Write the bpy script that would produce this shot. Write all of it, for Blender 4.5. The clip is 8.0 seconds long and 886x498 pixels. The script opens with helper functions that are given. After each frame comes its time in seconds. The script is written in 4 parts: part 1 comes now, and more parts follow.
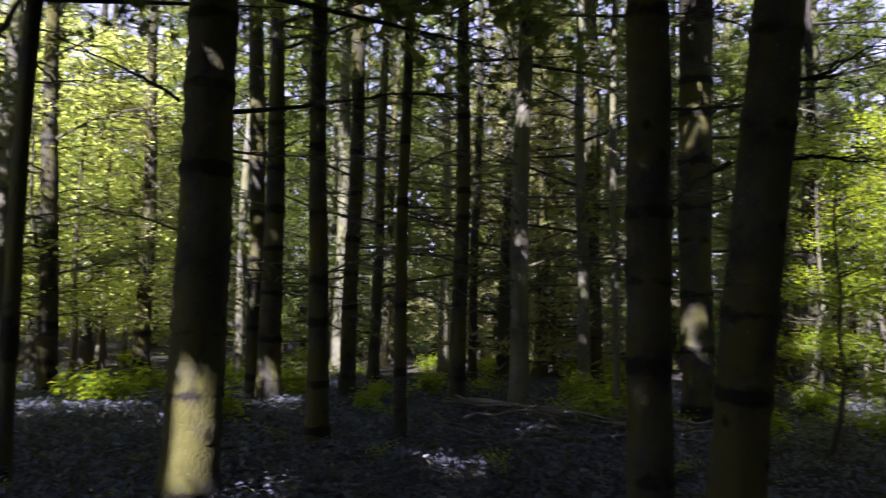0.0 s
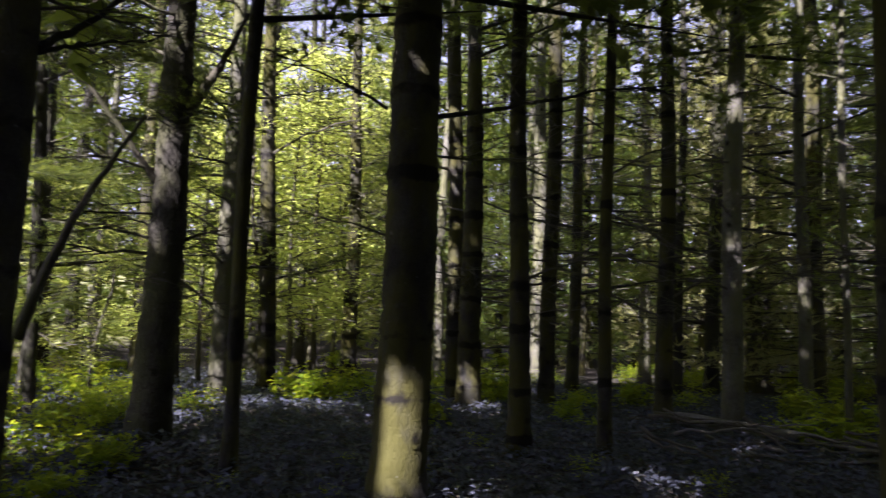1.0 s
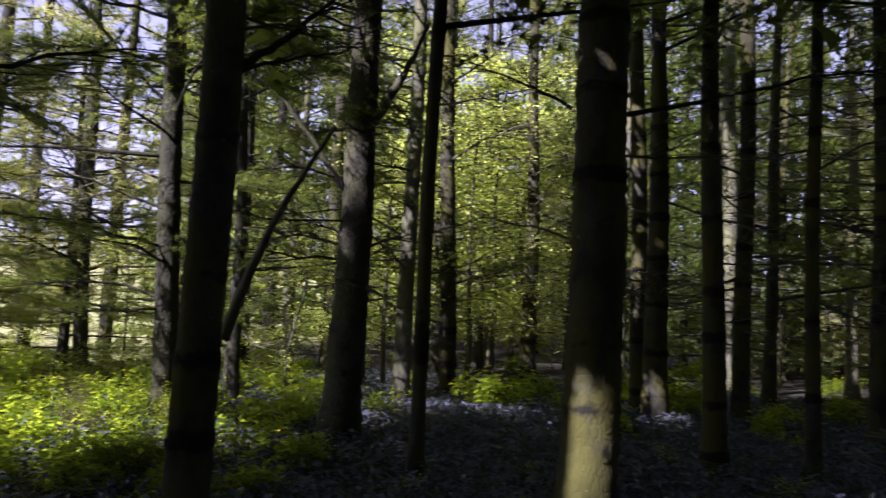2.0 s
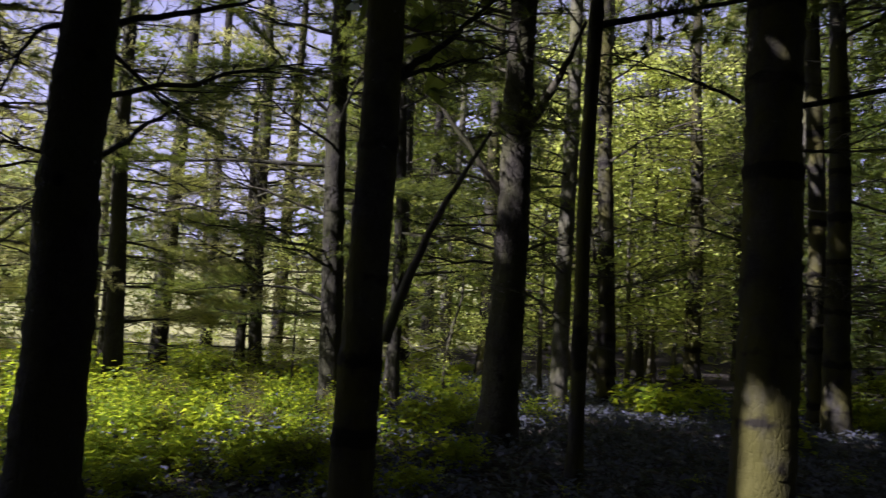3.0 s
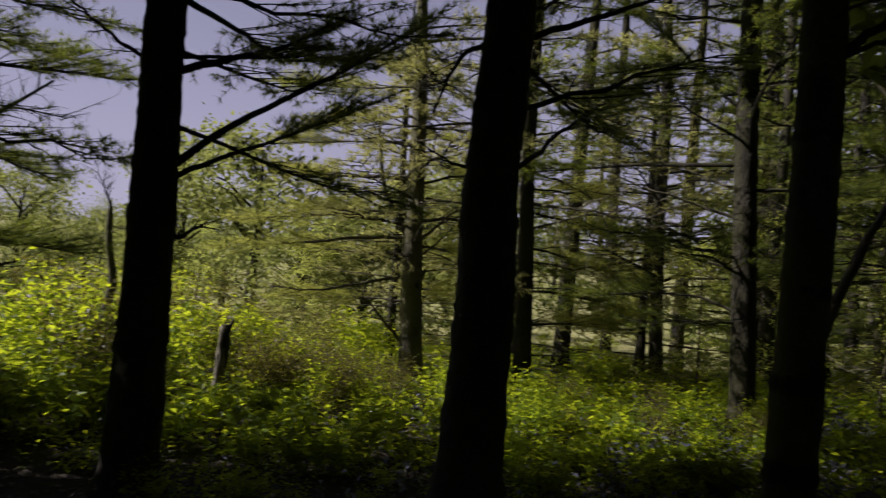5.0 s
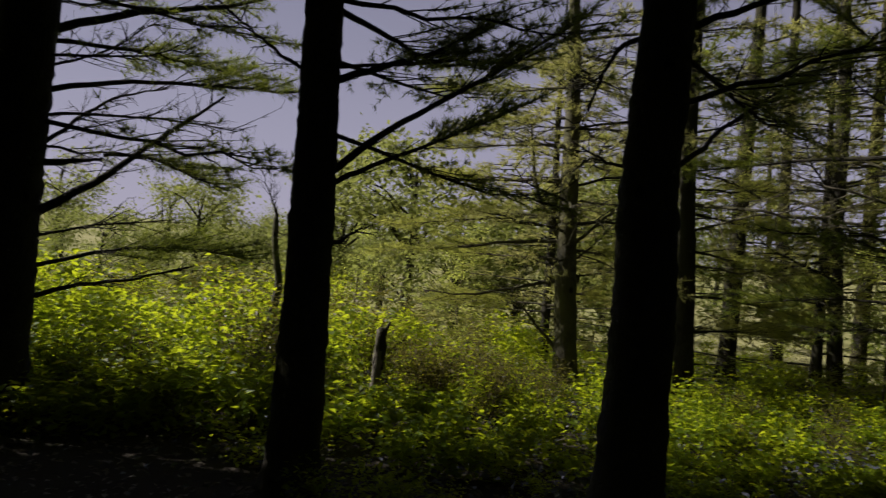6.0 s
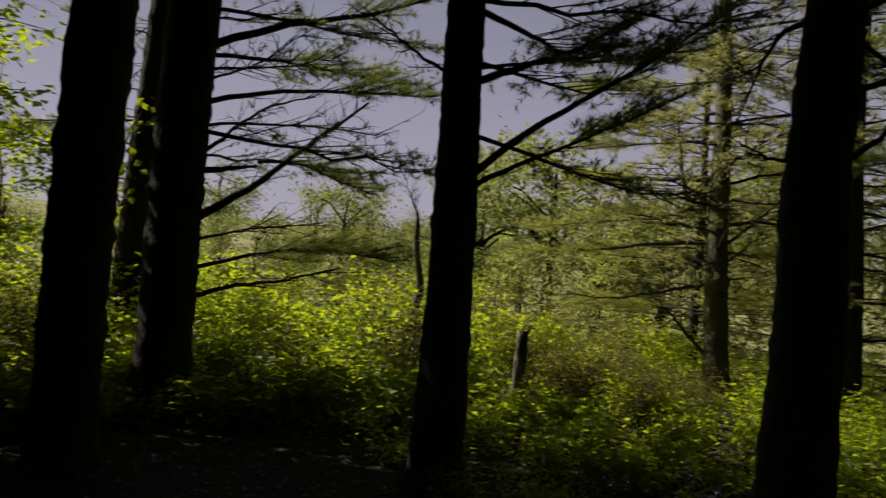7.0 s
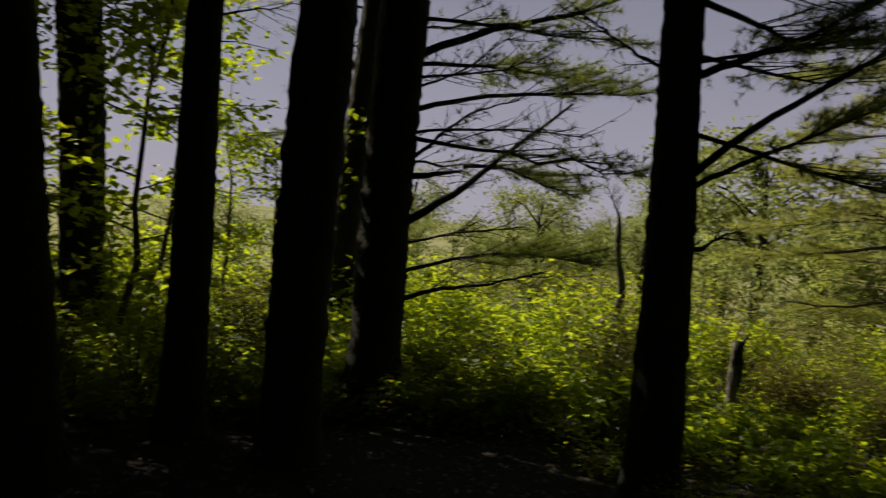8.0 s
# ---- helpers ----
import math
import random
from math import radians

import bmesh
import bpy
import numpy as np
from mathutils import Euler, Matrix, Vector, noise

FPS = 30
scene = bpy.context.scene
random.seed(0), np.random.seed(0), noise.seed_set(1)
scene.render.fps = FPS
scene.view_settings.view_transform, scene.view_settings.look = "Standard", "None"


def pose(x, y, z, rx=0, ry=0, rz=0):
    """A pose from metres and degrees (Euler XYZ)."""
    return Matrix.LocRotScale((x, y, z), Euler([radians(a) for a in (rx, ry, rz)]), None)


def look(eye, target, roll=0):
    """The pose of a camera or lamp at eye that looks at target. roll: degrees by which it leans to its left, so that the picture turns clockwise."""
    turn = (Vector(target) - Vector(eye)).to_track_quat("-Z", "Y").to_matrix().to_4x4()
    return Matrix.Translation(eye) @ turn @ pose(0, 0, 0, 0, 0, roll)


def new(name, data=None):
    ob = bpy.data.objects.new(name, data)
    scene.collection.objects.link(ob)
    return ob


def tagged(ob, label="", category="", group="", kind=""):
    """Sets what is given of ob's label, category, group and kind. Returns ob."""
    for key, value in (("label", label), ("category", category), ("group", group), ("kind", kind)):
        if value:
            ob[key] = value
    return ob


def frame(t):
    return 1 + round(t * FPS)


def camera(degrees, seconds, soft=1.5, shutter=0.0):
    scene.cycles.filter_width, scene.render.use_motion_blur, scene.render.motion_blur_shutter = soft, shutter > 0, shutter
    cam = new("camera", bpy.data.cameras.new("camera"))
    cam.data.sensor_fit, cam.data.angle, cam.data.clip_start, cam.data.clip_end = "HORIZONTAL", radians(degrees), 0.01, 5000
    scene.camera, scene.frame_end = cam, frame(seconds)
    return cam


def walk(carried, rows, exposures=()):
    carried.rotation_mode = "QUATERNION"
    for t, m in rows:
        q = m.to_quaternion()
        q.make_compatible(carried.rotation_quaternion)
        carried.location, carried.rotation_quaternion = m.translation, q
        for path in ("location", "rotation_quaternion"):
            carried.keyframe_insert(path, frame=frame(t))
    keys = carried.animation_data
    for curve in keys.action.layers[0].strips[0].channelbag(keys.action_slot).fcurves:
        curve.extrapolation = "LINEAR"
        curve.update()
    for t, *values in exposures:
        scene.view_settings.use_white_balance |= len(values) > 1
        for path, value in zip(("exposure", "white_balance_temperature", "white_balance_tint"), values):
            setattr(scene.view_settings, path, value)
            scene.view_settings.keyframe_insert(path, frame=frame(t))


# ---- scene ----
def eye(x, y, z, heading, pitch, roll):
    """A camera pose: degrees to the left of +y, degrees up, degrees of roll."""
    h, p = radians(heading), radians(pitch)
    ahead = Vector((-math.sin(h) * math.cos(p), math.cos(h) * math.cos(p), math.sin(p)))
    return look((x, y, z), Vector((x, y, z)) + ahead, roll)


cam = camera(59.35, 8.0, soft=1.3, shutter=0.4)
PATH = [
    (0, eye(0.443, -0.384, 1.536, -0.29, 4.32, 1.45)),
    (0.5, eye(0.372, -0.295, 1.530, 6.85, 4.37, 1.97)),
    (1, eye(0.314, -0.189, 1.523, 13.80, 4.41, 2.22)),
    (1.5, eye(0.266, -0.126, 1.538, 20.53, 4.22, 2.46)),
    (2, eye(0.187, -0.086, 1.537, 26.61, 4.13, 2.78)),
    (2.2, eye(0.154, -0.064, 1.549, 29.15, 4.01, 2.85)),
    (3.3, eye(0.162, -0.057, 1.515, 41.70, 3.79, 3.45)),
    (3.5, eye(0.117, -0.060, 1.526, 44.47, 3.55, 3.56)),
    (4, eye(0.057, -0.012, 1.551, 52.06, 3.12, 4.00)),
    (4.5, eye(-0.038, -0.012, 1.554, 59.11, 2.73, 4.32)),
    (5, eye(-0.118, -0.011, 1.549, 66.37, 2.33, 4.55)),
    (5.2, eye(-0.123, 0.018, 1.541, 68.95, 2.24, 4.59)),
    (6.3, eye(-0.233, 0.023, 1.545, 80.49, 1.59, 4.61)),
    (6.5, eye(-0.225, 0.013, 1.542, 82.40, 1.46, 4.67)),
    (7, eye(-0.298, 0.002, 1.537, 87.72, 1.18, 4.73)),
    (7.5, eye(-0.341, -0.034, 1.536, 94.64, 0.75, 4.89)),
    (8, eye(-0.381, -0.145, 1.551, 101.56, 0.11, 4.98)),
]
EXPOSURES = [(0, 2.5, 5100, 37), (1.0, 2.3, 5200, 36), (2.0, 1.8, 5100, 37), (3.5, 1.05, 5250, 34), (4.2, 0.68, 5450, 30), (5, 0.28, 5650, 25), (6.5, 0.1, 5900, 19), (8, 0.06, 6100, 15)]
walk(cam, PATH, EXPOSURES)

# ---- light ----
SUN_HEADING, SUN_HEIGHT = 154.0, 40.0
world = bpy.data.worlds.new("sky")
scene.world = world
world.use_nodes = True
wn = world.node_tree
sky = wn.nodes.new("ShaderNodeTexSky")
sky.sky_type = "NISHITA"
sky.sun_disc = False
sky.sun_elevation = radians(SUN_HEIGHT)
sky.sun_rotation = radians(360 - SUN_HEADING)
sky.air_density, sky.dust_density = 1.0, 0.8
wn.nodes["Background"].inputs["Strength"].default_value = 0.023
haze = wn.nodes.new("ShaderNodeMix")
haze.data_type = "RGBA"
haze.inputs[7].default_value = (18.0, 16.6, 18.2, 1)
up = wn.nodes.new("ShaderNodeSeparateXYZ")
wn.links.new(wn.nodes.new("ShaderNodeTexCoord").outputs["Generated"], up.inputs[0])
thick = wn.nodes.new("ShaderNodeMapRange")
thick.inputs["From Min"].default_value, thick.inputs["From Max"].default_value = 0.0, 0.62
thick.inputs["To Min"].default_value, thick.inputs["To Max"].default_value = 0.88, 0.15
wn.links.new(up.outputs["Z"], thick.inputs["Value"])
wn.links.new(thick.outputs[0], haze.inputs[0])
wn.links.new(sky.outputs["Color"], haze.inputs[6])
wn.links.new(haze.outputs[2], wn.nodes["Background"].inputs["Color"])
sun_data = bpy.data.lights.new("sun", "SUN")
sun_data.energy, sun_data.angle, sun_data.color = 5.0, radians(0.5), (1.0, 0.9, 0.68)
sun = new("sun", sun_data)
_h, _e = radians(SUN_HEADING), radians(SUN_HEIGHT)
SUN_WAY = Vector((-math.sin(_h) * math.cos(_e), math.cos(_h) * math.cos(_e), math.sin(_e)))
sun.matrix_world = look(SUN_WAY * 60, (0, 0, 0))


# ---- materials ----
def material(name):
    m = bpy.data.materials.new(name)
    m.use_nodes = True
    nt = m.node_tree
    nt.nodes.clear()
    out = nt.nodes.new("ShaderNodeOutputMaterial")
    return m, nt, out


def node(nt, kind, **inputs):
    n = nt.nodes.new(kind)
    for key, value in inputs.items():
        key = key.replace("_", " ")
        if isinstance(value, bpy.types.NodeSocket):
            nt.links.new(value, n.inputs[key])
        else:
            n.inputs[key].default_value = value
    return n


def ramp(nt, fac, *stops):
    n = nt.nodes.new("ShaderNodeValToRGB")
    nt.links.new(fac, n.inputs["Fac"])
    els = n.color_ramp.elements
    while len(els) < len(stops):
        els.new(0.5)
    for el, (pos, col) in zip(els, stops):
        el.position, el.color = pos, (*col, 1)
    return n.outputs["Color"]


def mixed(nt, fac, a, b, how="MIX"):
    n = nt.nodes.new("ShaderNodeMix")
    n.data_type, n.blend_type = "RGBA", how
    for sock, value in ((n.inputs[0], fac), (n.inputs[6], a), (n.inputs[7], b)):
        if isinstance(value, bpy.types.NodeSocket):
            nt.links.new(value, sock)
        else:
            sock.default_value = value if isinstance(value, float) else (*value, 1)
    return n.outputs[2]


def maths(nt, how, a, b=0.0):
    n = nt.nodes.new("ShaderNodeMath")
    n.operation = how
    for sock, value in zip(n.inputs, (a, b)):
        if isinstance(value, bpy.types.NodeSocket):
            nt.links.new(value, sock)
        else:
            sock.default_value = value
    return n.outputs[0]


def noise_at(nt, vector, scale, detail=4.0, rough=0.55):
    n = node(nt, "ShaderNodeTexNoise", Vector=vector, Scale=scale, Detail=detail, Roughness=rough)
    return n.outputs["Fac"]


def stretched(nt, vector, sx, sy, sz):
    n = nt.nodes.new("ShaderNodeMapping")
    n.inputs["Scale"].default_value = (sx, sy, sz)
    nt.links.new(vector, n.inputs["Vector"])
    return n.outputs["Vector"]


def bark_material(name, dark, light, moss, whorl=False, fissure=1.0):
    """Bark with fissures, lichen and, with whorl, the dark knotted rings that the trunk's mesh marks."""
    m, nt, out = material(name)
    tc = nt.nodes.new("ShaderNodeTexCoord").outputs["Object"]
    rnd = nt.nodes.new("ShaderNodeObjectInfo").outputs["Random"]
    shifted = nt.nodes.new("ShaderNodeVectorMath")
    shifted.operation = "ADD"
    nt.links.new(tc, shifted.inputs[0])
    comb = nt.nodes.new("ShaderNodeCombineXYZ")
    nt.links.new(maths(nt, "MULTIPLY", rnd, 9.0), comb.inputs["Z"])
    nt.links.new(comb.outputs[0], shifted.inputs[1])
    pos = shifted.outputs[0]
    plates = nt.nodes.new("ShaderNodeTexVoronoi")
    plates.feature = "DISTANCE_TO_EDGE"
    plates.inputs["Scale"].default_value = 26.0
    nt.links.new(stretched(nt, pos, 1.0, 1.0, 0.32), plates.inputs["Vector"])
    crack = ramp(nt, plates.outputs["Distance"], (0.0, (0, 0, 0)), (0.12, (1, 1, 1)))
    grain = noise_at(nt, stretched(nt, pos, 30, 30, 60), 1.0, 5.0, 0.65)
    patch = noise_at(nt, pos, 2.6, 5.0, 0.6)
    col = ramp(nt, patch, (0.3, dark), (0.7, light))
    col = mixed(nt, 0.55, col, ramp(nt, grain, (0.3, (0.35, 0.33, 0.3)), (0.7, (1.0, 1.0, 1.0))), "MULTIPLY")
    col = mixed(nt, maths(nt, "MULTIPLY", maths(nt, "SUBTRACT", 1.0, crack), 0.6 * fissure), col, (0.02, 0.017, 0.013))
    green = noise_at(nt, stretched(nt, pos, 1.0, 1.0, 0.5), 3.4, 3.0)
    col = mixed(nt, maths(nt, "MULTIPLY", ramp(nt, green, (0.38, (0, 0, 0)), (0.58, (1, 1, 1))), 0.8), col, moss)
    lichen = noise_at(nt, pos, 17.0, 2.0)
    col = mixed(nt, ramp(nt, lichen, (0.7, (0, 0, 0)), (0.78, (0.4, 0.4, 0.4))), col, (0.26, 0.27, 0.23))
    if whorl:
        band = nt.nodes.new("ShaderNodeAttribute")
        band.attribute_name = "whorl"
        ragged = maths(nt, "ADD", band.outputs["Fac"], maths(nt, "MULTIPLY", maths(nt, "SUBTRACT", noise_at(nt, stretched(nt, pos, 7.0, 7.0, 9.0), 1.0, 3.0), 0.55), 1.3))
        col = mixed(nt, ramp(nt, ragged, (0.25, (0, 0, 0)), (0.5, (0.92, 0.92, 0.92))), col, (0.014, 0.012, 0.01))
    knots = nt.nodes.new("ShaderNodeTexVoronoi")
    knots.inputs["Scale"].default_value = 3.3
    nt.links.new(stretched(nt, pos, 1.0, 1.0, 0.8), knots.inputs["Vector"])
    col = mixed(nt, ramp(nt, maths(nt, "ADD", knots.outputs["Distance"], maths(nt, "MULTIPLY", grain, 0.1)), (0.12, (0.9, 0.9, 0.9)), (0.2, (0, 0, 0))), col, (0.012, 0.01, 0.008))
    height = maths(nt, "ADD", maths(nt, "MULTIPLY", crack, 0.7 * fissure), maths(nt, "MULTIPLY", grain, 0.5))
    bump = node(nt, "ShaderNodeBump", Height=height, Strength=0.7, Distance=0.012)
    bsdf = node(nt, "ShaderNodeBsdfPrincipled", Base_Color=col, Roughness=0.88, Normal=bump.outputs[0])
    bsdf.inputs["Specular IOR Level"].default_value = 0.2
    nt.links.new(bsdf.outputs[0], out.inputs[0])
    return m


def leaf_material(name, shades, through_col, share, gloss=0.45):
    """Thin leaves or needles: they reflect, shine a little and let light through."""
    m, nt, out = material(name)
    isl = nt.nodes.new("ShaderNodeNewGeometry").outputs["Random Per Island"]
    rnd = nt.nodes.new("ShaderNodeObjectInfo").outputs["Random"]
    tc = nt.nodes.new("ShaderNodeTexCoord").outputs["Object"]
    drift = maths(nt, "SUBTRACT", maths(nt, "MULTIPLY", noise_at(nt, tc, 1.3, 3.0), 1.6), 0.3)
    mix_f = maths(nt, "ADD", maths(nt, "MULTIPLY", isl, 0.35), maths(nt, "MULTIPLY", rnd, 0.2))
    mix_f = maths(nt, "ADD", mix_f, maths(nt, "MULTIPLY", drift, 0.45))
    col = ramp(nt, mix_f, *[(i / (len(shades) - 1), s) for i, s in enumerate(shades)])
    spots = noise_at(nt, tc, 22.0, 2.0)
    col = mixed(nt, 0.4, col, ramp(nt, spots, (0.35, (0.55, 0.55, 0.5)), (0.65, (1, 1, 1))), "MULTIPLY")
    thr = mixed(nt, 0.45, through_col, ramp(nt, mix_f, (0, (0.5, 0.8, 0.3)), (1, (1, 1, 1))), "MULTIPLY")
    bsdf = node(nt, "ShaderNodeBsdfPrincipled", Base_Color=col, Roughness=gloss)
    bsdf.inputs["Specular IOR Level"].default_value = 0.22
    trans = node(nt, "ShaderNodeBsdfTranslucent", Color=thr)
    both = nt.nodes.new("ShaderNodeMixShader")
    both.inputs[0].default_value = share
    nt.links.new(bsdf.outputs[0], both.inputs[1])
    nt.links.new(trans.outputs[0], both.inputs[2])
    nt.links.new(both.outputs[0], out.inputs[0])
    return m


BARK_RING = bark_material("ringed_grey_bark", (0.02, 0.019, 0.018), (0.09, 0.085, 0.072), (0.082, 0.077, 0.014), True, 0.5)
BARK_ROUGH = bark_material("rough_brown_bark", (0.022, 0.02, 0.018), (0.085, 0.079, 0.068), (0.046, 0.046, 0.022), False, 1.0)
BARK_OLD = bark_material("old_scaly_bark", (0.02, 0.018, 0.015), (0.12, 0.11, 0.084), (0.07, 0.07, 0.03), False, 1.2)
# flaking bark whose pale tone also stands in for sun on the trunks
BARK_PALE = bark_material("pale_sunlit_flaking_bark", (0.07, 0.065, 0.052), (0.25, 0.24, 0.19), (0.14, 0.14, 0.06), False, 0.6)
DEADWOOD = bark_material("bare_dead_wood", (0.06, 0.052, 0.042), (0.2, 0.175, 0.14), (0.1, 0.1, 0.05), False, 0.3)
LOGWOOD = bark_material("weathered_log_wood", (0.16, 0.145, 0.125), (0.42, 0.39, 0.35), (0.16, 0.15, 0.1), False, 0.5)
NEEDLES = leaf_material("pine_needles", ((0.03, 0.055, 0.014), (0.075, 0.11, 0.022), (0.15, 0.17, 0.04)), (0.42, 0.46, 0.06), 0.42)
# dry needles and twigs, coloured paler still to look lit by the sun
NEEDLES_PALE = leaf_material("dry_and_sunlit_needles", ((0.09, 0.1, 0.035), (0.19, 0.19, 0.075), (0.33, 0.3, 0.14)), (0.66, 0.62, 0.2), 0.48)
SHRUB_LEAF = leaf_material("shrub_leaves", ((0.045, 0.09, 0.006), (0.095, 0.15, 0.008), (0.175, 0.205, 0.012)), (0.74, 0.8, 0.012), 0.54)
SHRUB_DRY = leaf_material("turning_leaves", ((0.04, 0.038, 0.014), (0.085, 0.078, 0.028), (0.14, 0.115, 0.05)), (0.36, 0.31, 0.06), 0.36)
# ivy leaves tinted blue-grey: the sky's sheen is part of the colour
GROUND_LEAF = leaf_material("skylight_blue_ivy_leaves", ((0.04, 0.046, 0.062), (0.095, 0.1, 0.14), (0.175, 0.18, 0.245)), (0.3, 0.34, 0.1), 0.18, 0.26)
LITTER = leaf_material("fallen_leaves", ((0.062, 0.052, 0.044), (0.125, 0.106, 0.092), (0.22, 0.19, 0.16)), (0.25, 0.19, 0.1), 0.15, 0.5)
# lighter copy of the needles: sunlight on the boughs put into the colour
NEEDLES_SUNNY = leaf_material("sunlit_pine_needles", ((0.06, 0.085, 0.018), (0.14, 0.16, 0.035), (0.27, 0.26, 0.085)), (0.7, 0.68, 0.15), 0.52)
# paler young tree leaves: bright sun is mixed into the colour
SUNNY_LEAF = leaf_material("sunlit_young_leaves", ((0.09, 0.14, 0.012), (0.17, 0.22, 0.025), (0.28, 0.3, 0.06)), (0.85, 0.86, 0.2), 0.62, 0.35)
FAR_LEAF = leaf_material("far_tree_leaves", ((0.08, 0.11, 0.03), (0.14, 0.165, 0.05), (0.2, 0.2, 0.085)), (0.5, 0.52, 0.14), 0.42)


def ground_material():
    m, nt, out = material("forest_soil_and_field")
    pos = nt.nodes.new("ShaderNodeNewGeometry").outputs["Position"]
    big, fine = noise_at(nt, pos, 0.7, 5.0), noise_at(nt, pos, 24.0, 6.0, 0.7)
    soil = ramp(nt, big, (0.3, (0.034, 0.03, 0.027)), (0.5, (0.062, 0.054, 0.047)), (0.7, (0.045, 0.048, 0.034)))
    soil = mixed(nt, 0.6, soil, ramp(nt, fine, (0.3, (0.4, 0.38, 0.36)), (0.7, (1, 1, 1))), "MULTIPLY")
    grass = ramp(nt, noise_at(nt, pos, 0.05, 6.0, 0.7), (0.3, (0.17, 0.19, 0.06)), (0.5, (0.28, 0.28, 0.11)), (0.7, (0.38, 0.36, 0.18)))
    sep = nt.nodes.new("ShaderNodeSeparateXYZ")
    nt.links.new(pos, sep.inputs[0])
    edge = maths(nt, "ADD", maths(nt, "MULTIPLY", sep.outputs["X"], -1.0), maths(nt, "MULTIPLY", sep.outputs["Y"], -0.25))
    edge = maths(nt, "ADD", edge, maths(nt, "MULTIPLY", big, 3.0))
    fld = nt.nodes.new("ShaderNodeMapRange")
    fld.inputs["From Min"].default_value, fld.inputs["From Max"].default_value = 11.5, 13.5
    nt.links.new(edge, fld.inputs["Value"])
    col = mixed(nt, fld.outputs[0], soil, grass)
    bump = node(nt, "ShaderNodeBump", Height=fine, Strength=0.8, Distance=0.03)
    bsdf = node(nt, "ShaderNodeBsdfPrincipled", Base_Color=col, Roughness=0.95, Normal=bump.outputs[0])
    bsdf.inputs["Specular IOR Level"].default_value = 0.1
    nt.links.new(bsdf.outputs[0], out.inputs[0])
    return m


GROUND = ground_material()


# ---- shapes ----
class Shape:
    """Gathers tubes, needles and leaves into one mesh."""

    def __init__(self):
        self.verts, self.faces, self.count = [], [], 0

    def add(self, verts, faces):
        verts = np.asarray(verts, float)
        self.verts.append(verts)
        self.faces.extend((np.asarray(faces) + self.count).tolist())
        self.count += len(verts)

    def tube(self, pts, radii, sides=6, lumps=0.0, rng=None):
        pts, n = np.asarray(pts, float), len(pts)
        way = np.gradient(pts, axis=0)
        way /= np.linalg.norm(way, axis=1)[:, None] + 1e-9
        ref = np.array((0, 0, 1.0)) if abs(way[0][2]) < 0.8 else np.array((1.0, 0, 0))
        u = np.cross(way, ref)
        u /= np.linalg.norm(u, axis=1)[:, None] + 1e-9
        v = np.cross(way, u)
        a = np.linspace(0, 2 * math.pi, sides, endpoint=False)
        r = np.asarray(radii, float)[:, None] * np.ones(sides)
        if lumps:
            r = r * (1 + rng.normal(0, lumps, (n, sides)))
        ring = pts[:, None] + r[..., None] * (np.cos(a)[None, :, None] * u[:, None] + np.sin(a)[None, :, None] * v[:, None])
        verts = np.concatenate([ring.reshape(-1, 3), pts[:1], pts[-1:]])
        i, j = np.meshgrid(np.arange(n - 1), np.arange(sides), indexing="ij")
        k = (j + 1) % sides
        quads = np.stack([i * sides + j, (i + 1) * sides + j, (i + 1) * sides + k, i * sides + k], -1).reshape(-1, 4)
        self.add(verts, quads)
        if sides < 6:
            return
        base, s, e = self.count - len(verts), n * sides, n * sides + 1
        for q in range(sides):
            w = (q + 1) % sides
            self.faces.append([base + q, base + w, base + s])
            self.faces.append([base + (n - 1) * sides + w, base + (n - 1) * sides + q, base + e])

    def needles(self, pts, ways, each, length, width, spread, rng):
        pts, ways = np.repeat(np.asarray(pts), each, 0), np.repeat(np.asarray(ways), each, 0)
        d = ways + rng.normal(0, spread, ways.shape)
        d /= np.linalg.norm(d, axis=1)[:, None] + 1e-9
        side = np.cross(d, rng.normal(0, 1, d.shape))
        side /= np.linalg.norm(side, axis=1)[:, None] + 1e-9
        ln = length * rng.uniform(0.7, 1.15, (len(d), 1))
        verts = np.stack([pts - side * width / 2, pts + side * width / 2, pts + d * ln], 1).reshape(-1, 3)
        self.add(verts, np.arange(len(verts)).reshape(-1, 3))

    def leaves(self, pts, normals, size, rng, slim=0.62):
        n = len(pts)
        nrm = normals / (np.linalg.norm(normals, axis=1)[:, None] + 1e-9)
        d = np.cross(nrm, rng.normal(0, 1, (n, 3)))
        d /= np.linalg.norm(d, axis=1)[:, None] + 1e-9
        s = np.cross(nrm, d)
        ln = size * rng.uniform(0.6, 1.3, (n, 1))
        verts = np.stack([pts, pts + d * ln * 0.5 + s * ln * slim / 2 + nrm * ln * 0.12, pts + d * ln, pts + d * ln * 0.5 - s * ln * slim / 2 + nrm * ln * 0.12], 1)
        idx = np.arange(4 * n).reshape(-1, 4)
        self.add(verts.reshape(-1, 3), np.concatenate([idx[:, [0, 1, 2]], idx[:, [0, 2, 3]]]))

    def mesh(self, name, mat, smooth=False):
        if not self.verts:
            self.add([(0, 0, 6), (0.01, 0, 6), (0, 0.01, 6.1)], [[0, 1, 2]])
        me = bpy.data.meshes.new(name)
        me.from_pydata(np.concatenate(self.verts).tolist(), [], self.faces)
        me.materials.append(mat)
        if smooth:
            me.polygons.foreach_set("use_smooth", [True] * len(me.polygons))
        me.update()
        return me


def part(name, me, parent, label="", m=None):
    ob = new(name, me)
    ob.parent = parent
    if m is not None:
        ob.matrix_basis = m
    return tagged(ob, label)


